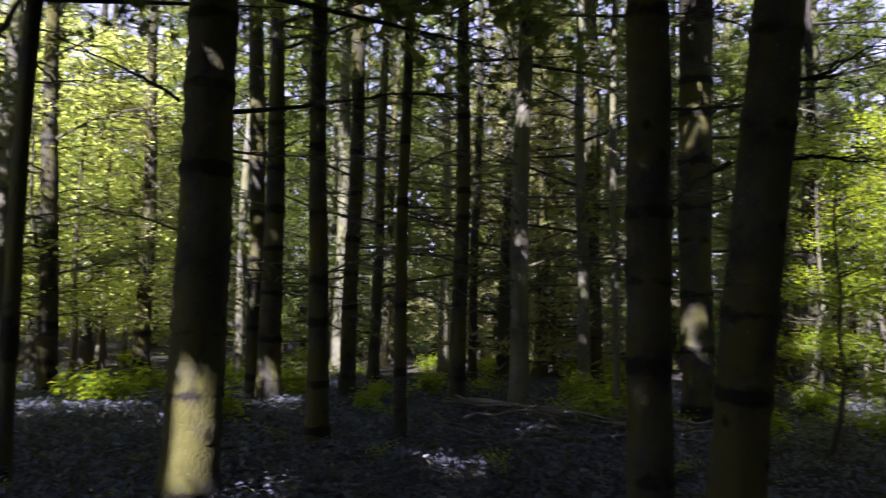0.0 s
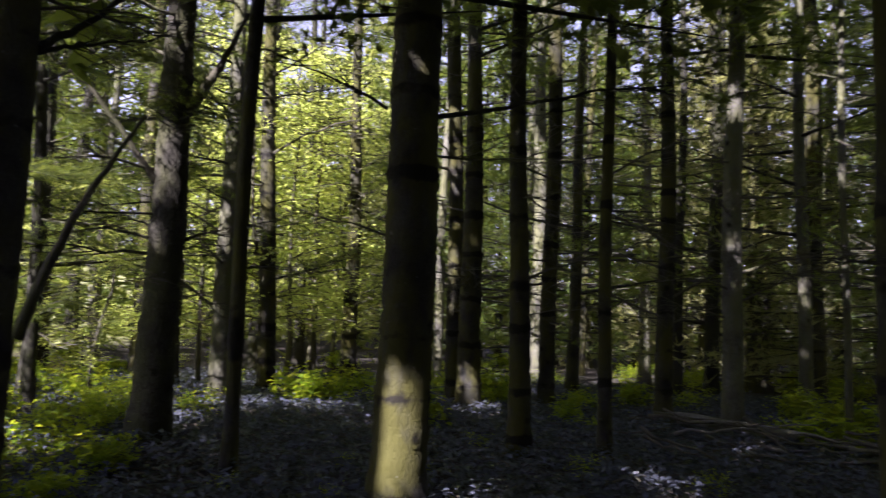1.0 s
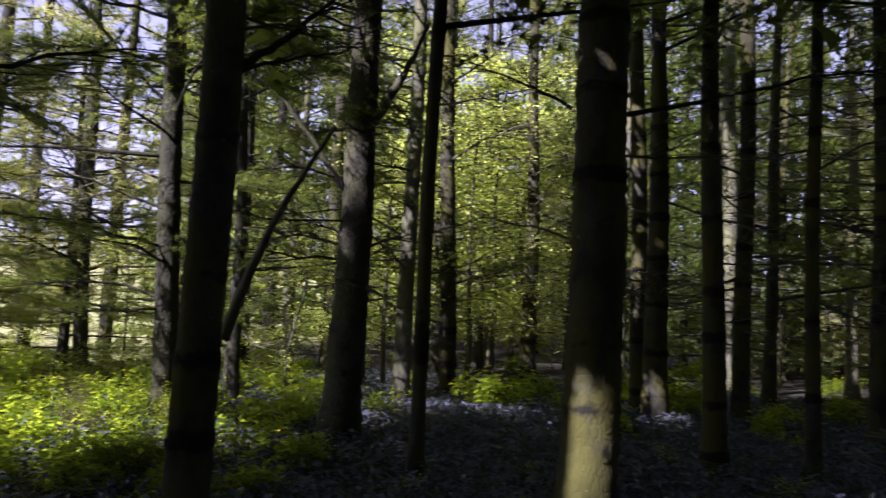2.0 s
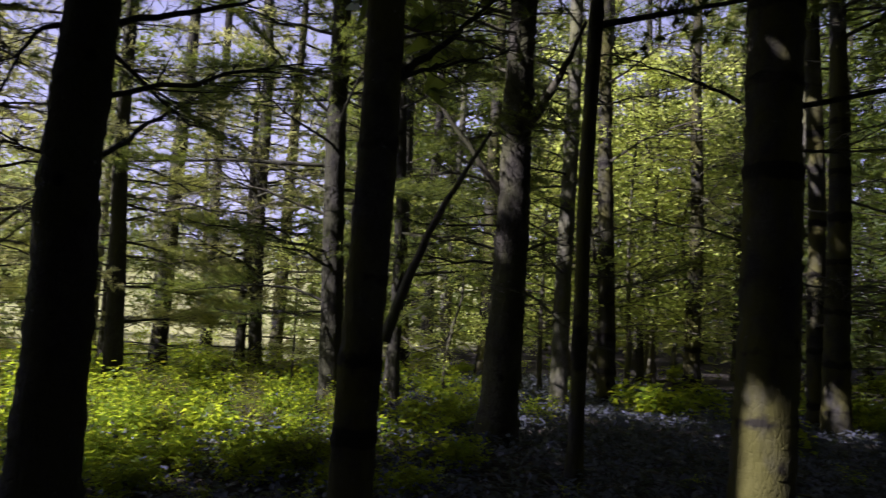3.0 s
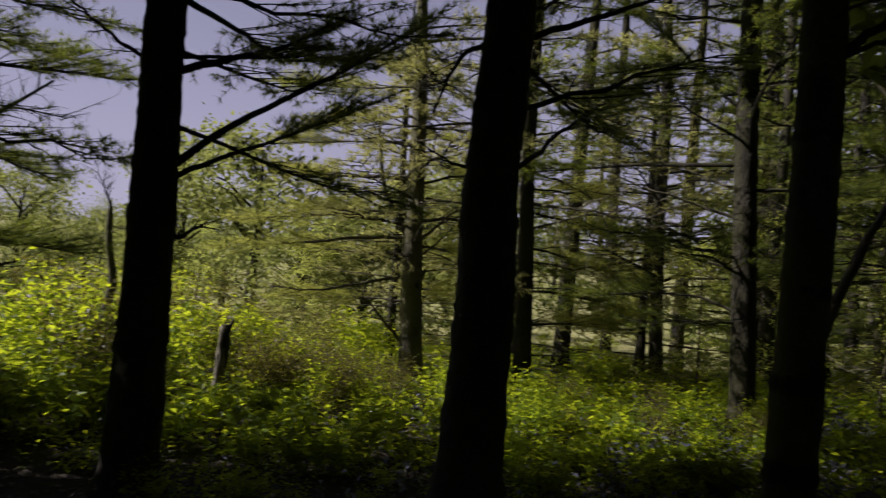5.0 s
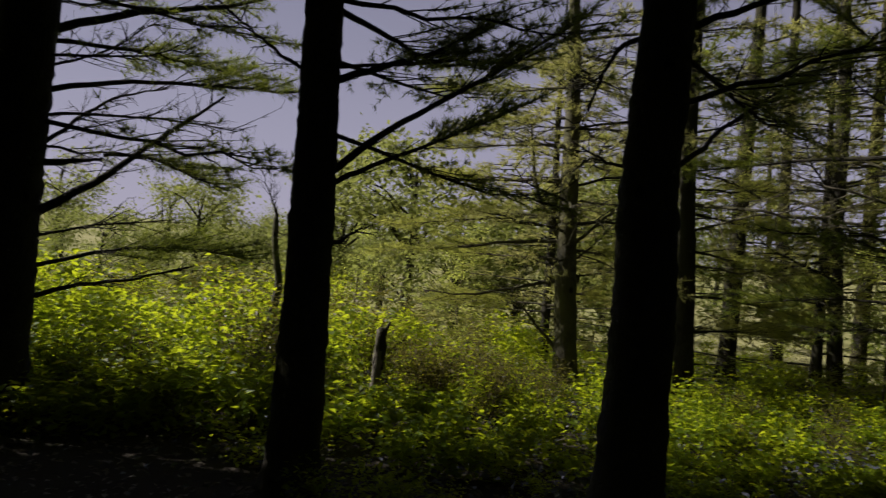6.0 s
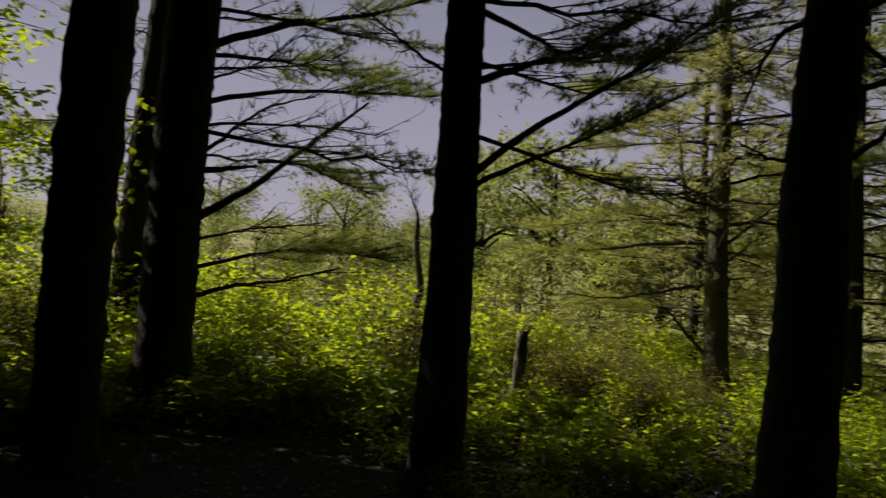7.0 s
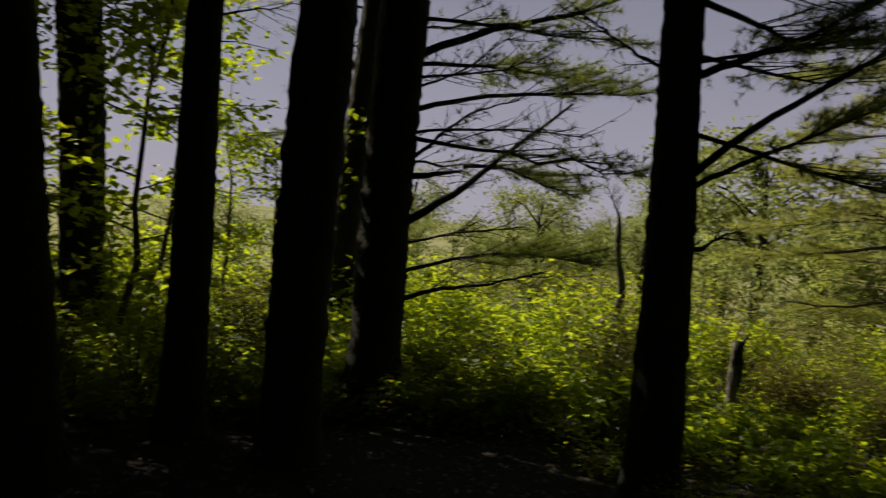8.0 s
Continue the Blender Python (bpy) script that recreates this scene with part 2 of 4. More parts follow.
def thing(name, label, category, group="", m=None, kind=""):
    ob = new(name)
    ob.empty_display_size = 0.2
    if m is not None:
        ob.matrix_basis = m
    return tagged(ob, label, category, group, kind)


def unit(v):
    v = np.asarray(v, float)
    return v / (np.linalg.norm(v) + 1e-9)


# ---- ground ----
def rise(x, y):
    """The ground's height: nearly level under the trees, a low swell of field far off."""
    d = math.hypot(x, y)
    near = 0.03 * noise.noise((x * 0.35, y * 0.35, 0.3)) * min(1.0, d / 3)
    t = min(max((d - 40) / 180, 0.0), 1.0)
    return near + 9.5 * t * t * (3 - 2 * t) + min(d / 400, 1.0) * 2.0 * noise.noise((x * 0.006, y * 0.006, 1.7))


def build_ground():
    s = Shape()
    rad = np.concatenate([[0.0], np.geomspace(0.4, 3000, 90)])
    n = 120
    ang = np.linspace(0, 2 * math.pi, n, endpoint=False)
    verts = [(r * math.cos(a), r * math.sin(a), rise(r * math.cos(a), r * math.sin(a))) for r in rad for a in ang]
    faces = [[i * n + j, (i + 1) * n + j, (i + 1) * n + (j + 1) % n, i * n + (j + 1) % n] for i in range(len(rad) - 1) for j in range(n)]
    s.add(verts, faces)
    ob = new("ground", s.mesh("ground", GROUND, True))
    tagged(ob, "dark forest soil with needles, a grassy field beyond", "ground", kind="structure")


build_ground()


# ---- trees ----
def trunk_mesh(name, mat, r_low, r_high, z_high, slope, height, seed, bend=None, flare=0.35, sides=18):
    """A tapered trunk from its base at the origin, leaning by slope, with a root flare and swollen rings."""
    rng = np.random.default_rng(seed)
    zs = np.concatenate([[-0.15], np.arange(0, min(5.2, height - 0.05), 0.05 if sides > 12 else 0.16 if height < 4 else 0.4), np.arange(5.3, max(height, 5.3), 0.5), [height]])
    rate = (r_low - r_high) / max(z_high - 0.6, 0.5)
    pts, radii = [], []
    ph = rng.uniform(0, 6, 4)
    rings = np.cumsum(rng.uniform(0.42, 0.78, 40)) - rng.uniform(0, 0.4)
    strong = rng.uniform(0.3, 1.0, 40)
    marks = []
    for z in zs:
        w = 0.02 * min(z, 3)
        x = slope[0] * z + w * math.sin(z * 0.9 + ph[0]) * 0.5
        y = slope[1] * z + w * math.sin(z * 0.8 + ph[1]) * 0.5
        if bend and z > 0:
            b = math.exp(-((z - bend[2]) / 0.35) ** 2)
            x, y = x + bend[0] * b, y + bend[1] * b
        r = r_low - rate * (z - 0.6) if z < z_high else r_high * max(0.06, 1 - (z - z_high) / (height - z_high))
        r = max(r, 0.012) + flare * r_low * math.exp(-max(z, 0) / 0.16)
        near = int(np.argmin(abs(rings - z)))
        mark = strong[near] * math.exp(-((z - rings[near]) / 0.06) ** 2)
        r *= 1 + 0.085 * mark + 0.012 * math.sin(z * 5 + ph[2])
        marks.append(mark)
        pts.append((x, y, z))
        radii.append(r)
    s = Shape()
    s.tube(pts, radii, sides, 0.03, rng)
    me = s.mesh(name, mat, True)
    me.attributes.new("whorl", "FLOAT", "POINT").data.foreach_set("value", np.concatenate([np.repeat(marks, sides), [0.0, 0.0]]))
    return me


def bough_shapes(seed, live, length=2.0):
    """A side branch along +x with its twigs, and its needles."""
    rng = np.random.default_rng(seed)
    wood, green = Shape(), Shape()
    n = 9
    t = np.linspace(0, 1, n)
    sag = rng.uniform(-0.12, 0.16)
    main = np.stack([t * length, 0.14 * np.sin(t * 3 + rng.uniform(0, 6)) * t, sag * np.sin(t * 2.6) * length * 0.5 + 0.05 * rng.normal(0, 1, n) * t], -1)
    wood.tube(main, 0.019 * (1 - t) + 0.004, 6)
    tuft_p, tuft_d = [], []
    count = 17 if live else 13
    for i in range(count):
        u = 0.18 + 0.8 * (i + rng.uniform(0, 0.8)) / count
        p = np.array([np.interp(u, t, main[:, k]) for k in range(3)])
        side = 1 if i % 2 else -1
        ang = radians(rng.uniform(35, 65)) * side
        ln = (0.28 + 0.75 * (1 - u)) * rng.uniform(0.6, 1.15)
        d = unit((math.cos(ang), math.sin(ang), rng.normal(0.02, 0.12 if live else 0.3)))
        q = np.linspace(0, 1, 5)[:, None]
        twig = p + d * ln * q + np.array((0.12, 0, 0.06 if live else -0.05)) * ln * q**2 + rng.normal(0, 0.012, (5, 3)) * q
        wood.tube(twig, 0.007 * (1 - q[:, 0]) + 0.002, 3)
        for k in range(4 if live else 3):
            v = rng.uniform(0.2, 1.0)
            pp = p + d * ln * v + np.array((0.12, 0, 0.06)) * ln * v**2
            dd = unit(d + rng.normal(0, 0.55, 3) * (1, 1, 0.5))
            sl = rng.uniform(0.08, 0.22)
            wood.tube([pp, pp + dd * sl * 0.5 + rng.normal(0, 0.008, 3), pp + dd * sl], [0.003, 0.0025, 0.0015], 3)
            if live:
                for w in (0.5, 1.0):
                    tuft_p.append(pp + dd * sl * w)
                    tuft_d.append(dd)
        if live:
            tuft_p.append(twig[-1]), tuft_d.append(d)
    if live:
        green.needles(tuft_p, tuft_d, 11, 0.09, 0.0075, 0.55, rng)
    return wood, (green if live else None)


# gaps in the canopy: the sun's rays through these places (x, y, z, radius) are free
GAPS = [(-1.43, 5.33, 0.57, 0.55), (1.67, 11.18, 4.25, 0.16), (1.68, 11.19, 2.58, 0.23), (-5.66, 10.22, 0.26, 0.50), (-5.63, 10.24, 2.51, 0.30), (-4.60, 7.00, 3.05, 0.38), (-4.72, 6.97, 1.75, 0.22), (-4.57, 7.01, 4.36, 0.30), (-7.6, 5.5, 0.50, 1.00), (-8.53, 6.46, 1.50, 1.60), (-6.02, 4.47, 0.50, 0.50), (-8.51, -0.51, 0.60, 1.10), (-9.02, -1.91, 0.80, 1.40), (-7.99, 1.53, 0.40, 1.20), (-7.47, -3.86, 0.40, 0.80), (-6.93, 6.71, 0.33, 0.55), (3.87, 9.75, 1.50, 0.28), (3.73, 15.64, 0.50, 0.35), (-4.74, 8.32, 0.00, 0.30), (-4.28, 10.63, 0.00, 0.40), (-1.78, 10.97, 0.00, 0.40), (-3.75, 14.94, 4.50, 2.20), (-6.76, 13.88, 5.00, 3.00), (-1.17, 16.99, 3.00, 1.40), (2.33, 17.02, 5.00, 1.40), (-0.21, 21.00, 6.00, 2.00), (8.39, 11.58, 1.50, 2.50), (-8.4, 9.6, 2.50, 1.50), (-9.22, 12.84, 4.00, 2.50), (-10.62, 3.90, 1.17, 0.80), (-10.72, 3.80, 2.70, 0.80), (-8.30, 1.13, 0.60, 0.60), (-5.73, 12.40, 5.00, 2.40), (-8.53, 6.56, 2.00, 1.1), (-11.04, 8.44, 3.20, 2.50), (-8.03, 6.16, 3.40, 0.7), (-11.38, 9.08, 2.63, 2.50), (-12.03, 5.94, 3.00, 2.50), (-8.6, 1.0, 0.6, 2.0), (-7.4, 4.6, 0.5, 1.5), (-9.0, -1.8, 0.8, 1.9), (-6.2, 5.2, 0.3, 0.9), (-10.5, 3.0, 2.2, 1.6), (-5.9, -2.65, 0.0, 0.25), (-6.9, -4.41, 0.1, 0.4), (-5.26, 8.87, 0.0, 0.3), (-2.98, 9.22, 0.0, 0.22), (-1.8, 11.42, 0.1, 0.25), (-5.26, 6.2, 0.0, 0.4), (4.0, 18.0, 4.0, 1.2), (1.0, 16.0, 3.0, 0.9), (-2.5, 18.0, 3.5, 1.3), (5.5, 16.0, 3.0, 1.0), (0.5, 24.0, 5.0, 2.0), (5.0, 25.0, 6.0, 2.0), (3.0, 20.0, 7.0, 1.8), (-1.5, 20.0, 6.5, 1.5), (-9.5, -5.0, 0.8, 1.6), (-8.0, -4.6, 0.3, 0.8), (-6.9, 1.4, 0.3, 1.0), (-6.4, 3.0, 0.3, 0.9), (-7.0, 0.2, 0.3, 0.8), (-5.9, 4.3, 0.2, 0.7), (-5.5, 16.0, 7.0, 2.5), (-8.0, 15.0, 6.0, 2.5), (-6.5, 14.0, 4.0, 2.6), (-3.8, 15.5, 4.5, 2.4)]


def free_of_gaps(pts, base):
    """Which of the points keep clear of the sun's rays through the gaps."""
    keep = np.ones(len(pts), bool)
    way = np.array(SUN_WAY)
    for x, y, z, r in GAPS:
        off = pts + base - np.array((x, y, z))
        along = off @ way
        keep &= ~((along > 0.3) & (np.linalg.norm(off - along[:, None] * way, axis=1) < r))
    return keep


def crown_mesh(name, seed, low, high, reach, boughs, each=6, tufts=52, base=None, size=(0.2, 0.02)):
    """All the high boughs of a pine, with needle clumps: one crown."""
    rng = np.random.default_rng(seed)
    s = Shape()
    for b in range(boughs):
        f = (b + rng.uniform(0, 1)) / boughs
        z = low + (high - low) * f
        ln = reach * (1 - 0.75 * f) * rng.uniform(0.65, 1.15)
        a = b * 2.399 + rng.normal(0, 0.3)
        d = np.array((math.cos(a), math.sin(a), rng.uniform(-0.08, 0.2)))
        sag = rng.uniform(-0.3, 0.12)
        q = np.linspace(0, 1, tufts)
        p = np.array((0, 0, z)) + d * ln * (0.2 + 0.8 * q[:, None])
        wide = ln * 0.32 * np.sin(np.clip(q * 2.6 + 0.35, 0, math.pi))
        cross = np.array((-d[1], d[0], 0))
        if size[1] > 0.07:
            q = (np.floor(q * 5) + 0.5) / 5 + rng.normal(0, 0.035, tufts)
            p = np.array((0, 0, z)) + d * ln * (0.2 + 0.8 * q[:, None])
            wide = wide * 0.75
        p = p + cross * (rng.uniform(-1, 1, tufts) * wide)[:, None] + rng.normal(0, 0.06, (tufts, 3)) * (1, 1, 2)
        p[:, 2] += sag * ln * q**2
        ways = d * 0.6 + cross * rng.normal(0, 0.5, (tufts, 1)) + np.array((0, 0, 0.25))
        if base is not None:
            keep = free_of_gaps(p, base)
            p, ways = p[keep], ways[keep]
        if len(p):
            if size[1] > 0.07 and base is not None and z < 2.2 + 0.45 * math.hypot(base[0], base[1]) and base[1] > -0.4 * abs(base[0]):
                near = math.hypot(base[0], base[1]) < 7.6
                s.needles(p, ways, each * (7 if near else 3), size[0] * (0.36 if near else 0.5), size[1] * (0.2 if near else 0.36), 0.5, rng)
            elif size[1] > 0.07 and base is not None:
                s.needles(p, ways, each, size[0] * 1.15, size[1] * 2.1, 0.45, rng)
            else:
                s.needles(p, ways, each, size[0], size[1], 0.45, rng)
    return s.mesh(name, NEEDLES)


def crown_wood_mesh(name, seed, low, high, reach, boughs, base=None):
    rng = np.random.default_rng(seed)
    s = Shape()
    for b in range(boughs):
        f = (b + rng.uniform(0, 1)) / boughs
        z = low + (high - low) * f
        ln = reach * (1 - 0.75 * f) * rng.uniform(0.65, 1.15)
        a = b * 2.399 + rng.normal(0, 0.3)
        d = np.array((math.cos(a), math.sin(a), rng.uniform(-0.08, 0.2)))
        q = np.linspace(0, 1, 3)[:, None]
        along = np.array((0, 0, z)) + d * ln * 0.95 * np.linspace(0, 1, 12)[:, None]
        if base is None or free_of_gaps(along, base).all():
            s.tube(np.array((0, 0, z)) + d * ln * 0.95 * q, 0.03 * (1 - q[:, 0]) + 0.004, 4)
    return s.mesh(name, BARK_ROUGH)


LIVE = [(w.mesh("live_branch_wood", BARK_ROUGH), g.mesh("needle_sprays", NEEDLES)) for w, g in (bough_shapes(20 + i, True) for i in range(6))]
# the same live boughs in the pale colour that stands for sun on them
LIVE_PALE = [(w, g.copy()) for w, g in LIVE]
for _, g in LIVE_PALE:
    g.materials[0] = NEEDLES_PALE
DEAD = [bough_shapes(60 + i, False)[0].mesh("dead_branch_wood", DEADWOOD) for i in range(6)]
FULL_CROWNS = [(crown_mesh("full_crown", 25 + i, 0.3, 12.0, 2.8, 48, 5, 32, None, (0.25, 0.034)), crown_wood_mesh("crown_wood", 25 + i, 0.3, 12.0, 2.8, 48)) for i in range(3)]
FAR_CROWNS = [(crown_mesh("far_crown", 45 + i, 0.2, 12.5, 3.2, 40, 2, 26, None, (0.44, 0.11)), crown_wood_mesh("crown_wood", 45 + i, 0.2, 12.5, 3.2, 40)) for i in range(3)]
# far crowns carry the lighter, sunlit needle colour
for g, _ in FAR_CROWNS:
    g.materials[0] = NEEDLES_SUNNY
# shaded copies of the far crowns, in the darker needle colour
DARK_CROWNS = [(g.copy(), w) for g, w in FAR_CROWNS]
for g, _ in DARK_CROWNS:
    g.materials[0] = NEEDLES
# full crowns again, lightened by colour as if the sun reached them
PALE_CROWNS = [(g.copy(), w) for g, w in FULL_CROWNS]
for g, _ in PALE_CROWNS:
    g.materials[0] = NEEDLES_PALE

TREES = {}


def pine(key, at, slope, r, r_high, z_high, mat=BARK_RING, label="", height=16.0, bend=None, crown="high", dead=0, live=0, low=1.2, top=5.0,
         face=None, spread=180.0, seed=1, reach=1.0, wide=3.0, pale=False, name="pine_tree", category="pine tree", group="pines of the wood", sides=18, flare=0.35):
    """One pine: trunk, single limbs up to about five metres, and a crown above."""
    rng = np.random.default_rng(seed)
    z0 = rise(*at)
    tree = thing(name, label, category, group, pose(at[0], at[1], z0))
    TREES[key] = tree
    part("trunk", trunk_mesh("trunk", mat, r, r_high, z_high, slope, height, seed, bend, flare, sides), tree)
    if name == "pine_tree" and sides > 12 and dead > 5:
        dead = int(dead * 1.5)
    for k in range(dead + live):
        z = low + (top - low) * (k + rng.uniform(0, 1)) / (dead + live)
        a = rng.uniform(0, 360) if face is None else face + rng.uniform(-spread, spread)
        sc = rng.uniform(0.45, 0.95) * reach * (1.0 if k < dead else 1.25)
        m = pose(slope[0] * z, slope[1] * z, z, rng.uniform(-25, 25), rng.uniform(-22, 14), a) @ Matrix.Diagonal((sc, sc, sc, 1))
        if (k * 7919 + seed) % (dead + live) < dead:
            part("dead_branch", DEAD[int(rng.integers(6))], tree, "", m)
        else:
            w, g = (LIVE_PALE if pale else LIVE)[int(rng.integers(6))]
            limb_ob = part("branch", w, tree, "", m)
            part("needles", g, limb_ob)
    if crown:
        kind_of = int(rng.integers(3))
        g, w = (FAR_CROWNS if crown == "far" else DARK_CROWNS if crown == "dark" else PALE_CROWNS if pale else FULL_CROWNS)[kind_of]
        m = pose(slope[0] * 6, slope[1] * 6, 0, 0, 0, rng.uniform(0, 360)) @ Matrix.Diagonal((1, 1, height / 16.0, 1))
        if crown in ("high", "deep", "low"):
            first = {"high": 5.2 if math.hypot(*at) > 7.0 else 4.0, "deep": 1.4, "low": 1.9}[crown]
            size = (0.21, 0.023) if crown == "low" else (0.4, 0.08)
            m = pose(slope[0] * 6, slope[1] * 6, 0)
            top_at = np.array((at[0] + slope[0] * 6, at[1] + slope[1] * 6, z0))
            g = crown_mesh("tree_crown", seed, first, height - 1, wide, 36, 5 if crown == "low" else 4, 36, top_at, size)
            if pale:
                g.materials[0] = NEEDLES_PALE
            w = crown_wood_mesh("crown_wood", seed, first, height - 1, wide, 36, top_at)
        crown_ob = tagged(part("crown_wood", w, tree, "", m), kind="stuff")
        tagged(part("crown", g, crown_ob), kind="stuff")
    return tree


def limb(key, r, live, *pts):
    """A single limb of a tree along the given points: bare, with needle sprays, or (0.5) with sprays near its tip alone."""
    tree = TREES[key]
    rng = np.random.default_rng(int(abs(pts[0][2]) * 1000) + len(TREES))
    base = np.array(tree.matrix_basis.translation)
    p = np.array(pts) - base
    t = np.linspace(0, 1, len(p))
    q = np.linspace(0, 1, 14)
    fine = np.stack([np.interp(q, t, p[:, k]) for k in range(3)], -1)
    fine[1:-1] = (fine[:-2] + 2 * fine[1:-1] + fine[2:]) / 4
    fine[1:-1] = (fine[:-2] + 2 * fine[1:-1] + fine[2:]) / 4
    fine[1:-1] += rng.normal(0, 0.006, fine[1:-1].shape)
    wood, green = Shape(), Shape()
    wood.tube(fine, 1.25 * r * (1 - 0.75 * q), 7)
    tp, td = [], []
    total = np.linalg.norm(np.diff(fine, axis=0), axis=1).sum()
    count = 0 if key == "dead" else int(5 + total * (24 * live if live else 12))
    first = 0.3 if live == 1 else 0.55
    for i in range(count):
        u = rng.uniform(0.15, 1)
        if live:
            u = first + (1 - first) * (i + rng.uniform(0, 1)) / count
        s = np.array([np.interp(u, q, fine[:, k]) for k in range(3)])
        ahead = unit(fine[-1] - fine[0])
        if live:
            flat = unit((-ahead[1], ahead[0], 0)) * (1 if i % 2 else -1)
            d = unit(ahead * 0.75 + flat * rng.uniform(0.3, 1.1) + np.array((0, 0, rng.normal(0.05, 0.16))))
            ln = rng.uniform(0.2, 0.62) * (1.15 - 0.55 * u) * min(1.3, total)
        else:
            d = unit(ahead * 0.7 + rng.normal(0, 0.6, 3) * (1, 1, 0.55))
            ln = rng.uniform(0.12, 0.45) * min(1.0, total)
        bow = rng.normal(0, 0.16, 3) if not live else np.zeros(3)
        tw = np.stack([s + d * ln * v + (np.array((0, 0, 0.06)) + bow) * v * v * ln for v in (0, 0.33, 0.66, 1)])
        wood.tube(tw, [0.006, 0.004, 0.003, 0.002], 4)
        if not live:
            for v in (1, 2, 2, 3):
                e = unit(d + rng.normal(0, 0.6, 3) * (1, 1, 0.6))
                w = rng.uniform(0.05, 0.14)
                wood.tube([tw[v], tw[v] + e * w * 0.5 + rng.normal(0, 0.006, 3), tw[v] + e * w], [0.003, 0.0022, 0.0015], 3)
        if live:
            for v in np.arange(0.3, 1.01, 0.05 / ln):
                p0 = s + d * ln * v + np.array((0, 0, 0.06)) * v * v * ln
                tp.append(p0)
                td.append(unit(d + np.array((0, 0, 0.3))))
                if rng.uniform() < 0.6:
                    side = unit(d + rng.normal(0, 0.8, 3) * (1, 1, 0.25))
                    tp.append(p0 + side * rng.uniform(0.05, 0.12))
                    td.append(unit(side + np.array((0, 0, 0.3))))
    if live and live < 1:
        for i in range(int(total * 7)):
            u = rng.uniform(0.1, 0.7)
            s = np.array([np.interp(u, q, fine[:, k]) for k in range(3)])
            d = unit(fine[-1] - fine[0] + rng.normal(0, 0.5, 3) * (1, 1, 0.5))
            ln = rng.uniform(0.1, 0.4)
            wood.tube([s, s + d * ln * 0.5 + rng.normal(0, 0.012, 3), s + d * ln], [0.005, 0.0035, 0.002], 4)
    ob = part("limb", wood.mesh("limb", DEADWOOD if key in ("dead", "N", "Y") else BARK_ROUGH, True), tree)
    if live and tp:
        green.needles(tp, td, 11, 0.095, 0.006, 0.55, rng)
        # boughs at the clearing take the sunlit needle colour
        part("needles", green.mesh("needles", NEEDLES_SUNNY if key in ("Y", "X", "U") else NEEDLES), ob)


def vine(key, r, low, high, count, seed):
    """Leaves of a climbing vine round a trunk."""
    rng = np.random.default_rng(seed)
    z = rng.uniform(low, high, count)
    a = 2.2 * z + rng.normal(0, 1.1, count)
    out = r + np.abs(rng.normal(0.03, 0.09, count))
    d = np.stack([np.cos(a), np.sin(a), np.zeros(count)], -1)
    s = Shape()
    s.leaves(d * out[:, None] + np.stack([0 * z, 0 * z, z], -1), d + rng.normal(0, 0.5, (count, 3)) + (0, 0, 0.5), 0.1, rng, 0.8)
    q = np.linspace(low - 0.5, high, 40)
    s2 = Shape()
    s2.tube(np.stack([np.cos(2.2 * q) * (r + 0.01), np.sin(2.2 * q) * (r + 0.01), q], -1), 0.012 + 0 * q, 5)
    stem = part("vine_stem", s2.mesh("vine_stem", DEADWOOD, True), TREES[key])
    tagged(part("vine_leaves", s.mesh("vine_leaves", SHRUB_LEAF), stem, "green climbing leaves"), kind="stuff")


RING = "slender pine with a grey ringed trunk and bare dead branches"
EDGE = "dark pine trunk standing against the bright clearing"
# the wood
pine("A", (-1.37, 5.50), (0.008, 0.017), 0.208, 0.186, 3.5, label="stout grey pine with a sunlit patch low on its trunk", dead=4, low=1.9, top=5, seed=11, reach=0.7)
pine("B", (-0.83, 8.18), (-0.024, -0.005), 0.121, 0.081, 4.8, label=RING, dead=9, low=1.4, seed=12, reach=0.8)
pine("C1", (-2.41, 11.92), (-0.027, -0.008), 0.118, 0.116, 6.5, label=RING, dead=10, seed=13, top=6)
pine("C2", (-2.05, 11.40), (-0.013, -0.006), 0.176, 0.100, 6.4, label=RING, dead=8, seed=14, top=6)
pine("D", (-1.01, 12.57), (0.001, -0.012), 0.132, 0.105, 7.0, label=RING, dead=12, seed=15, top=6.5)
pine("E", (0.06, 8.37), (-0.010, -0.016), 0.076, 0.053, 5.0, label="thin young pine with a dark ringed trunk", dead=12, seed=16, reach=0.7)
pine("F", (0.78, 11.65), (-0.003, -0.007), 0.128, 0.090, 6.5, label=RING, dead=14, seed=17, top=6)
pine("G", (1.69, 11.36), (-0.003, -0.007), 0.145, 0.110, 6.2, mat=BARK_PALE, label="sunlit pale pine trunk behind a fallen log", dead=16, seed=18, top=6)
pine("H", (3.72, 15.75), (-0.021, 0.004), 0.169, 0.144, 6.2, label=RING, dead=16, seed=19, top=7)
pine("I", (3.06, 10.92), (-0.017, 0.004), 0.051, 0.043, 5.5, mat=BARK_PALE, label="thin pale sapling trunk in the wood", height=9, crown="", dead=5, seed=20, reach=0.6, sides=10)
pine("J", (1.93, 4.98), (-0.020, 0.007), 0.152, 0.151, 3.5, label="grey ringed pine trunk in deep shade", dead=5, low=1.3, seed=21, reach=0.6)
pine("K", (3.92, 9.95), (-0.013, 0.002), 0.209, 0.215, 5.8, label="broad pine trunk flecked with sunlight", dead=10, seed=22, top=6)
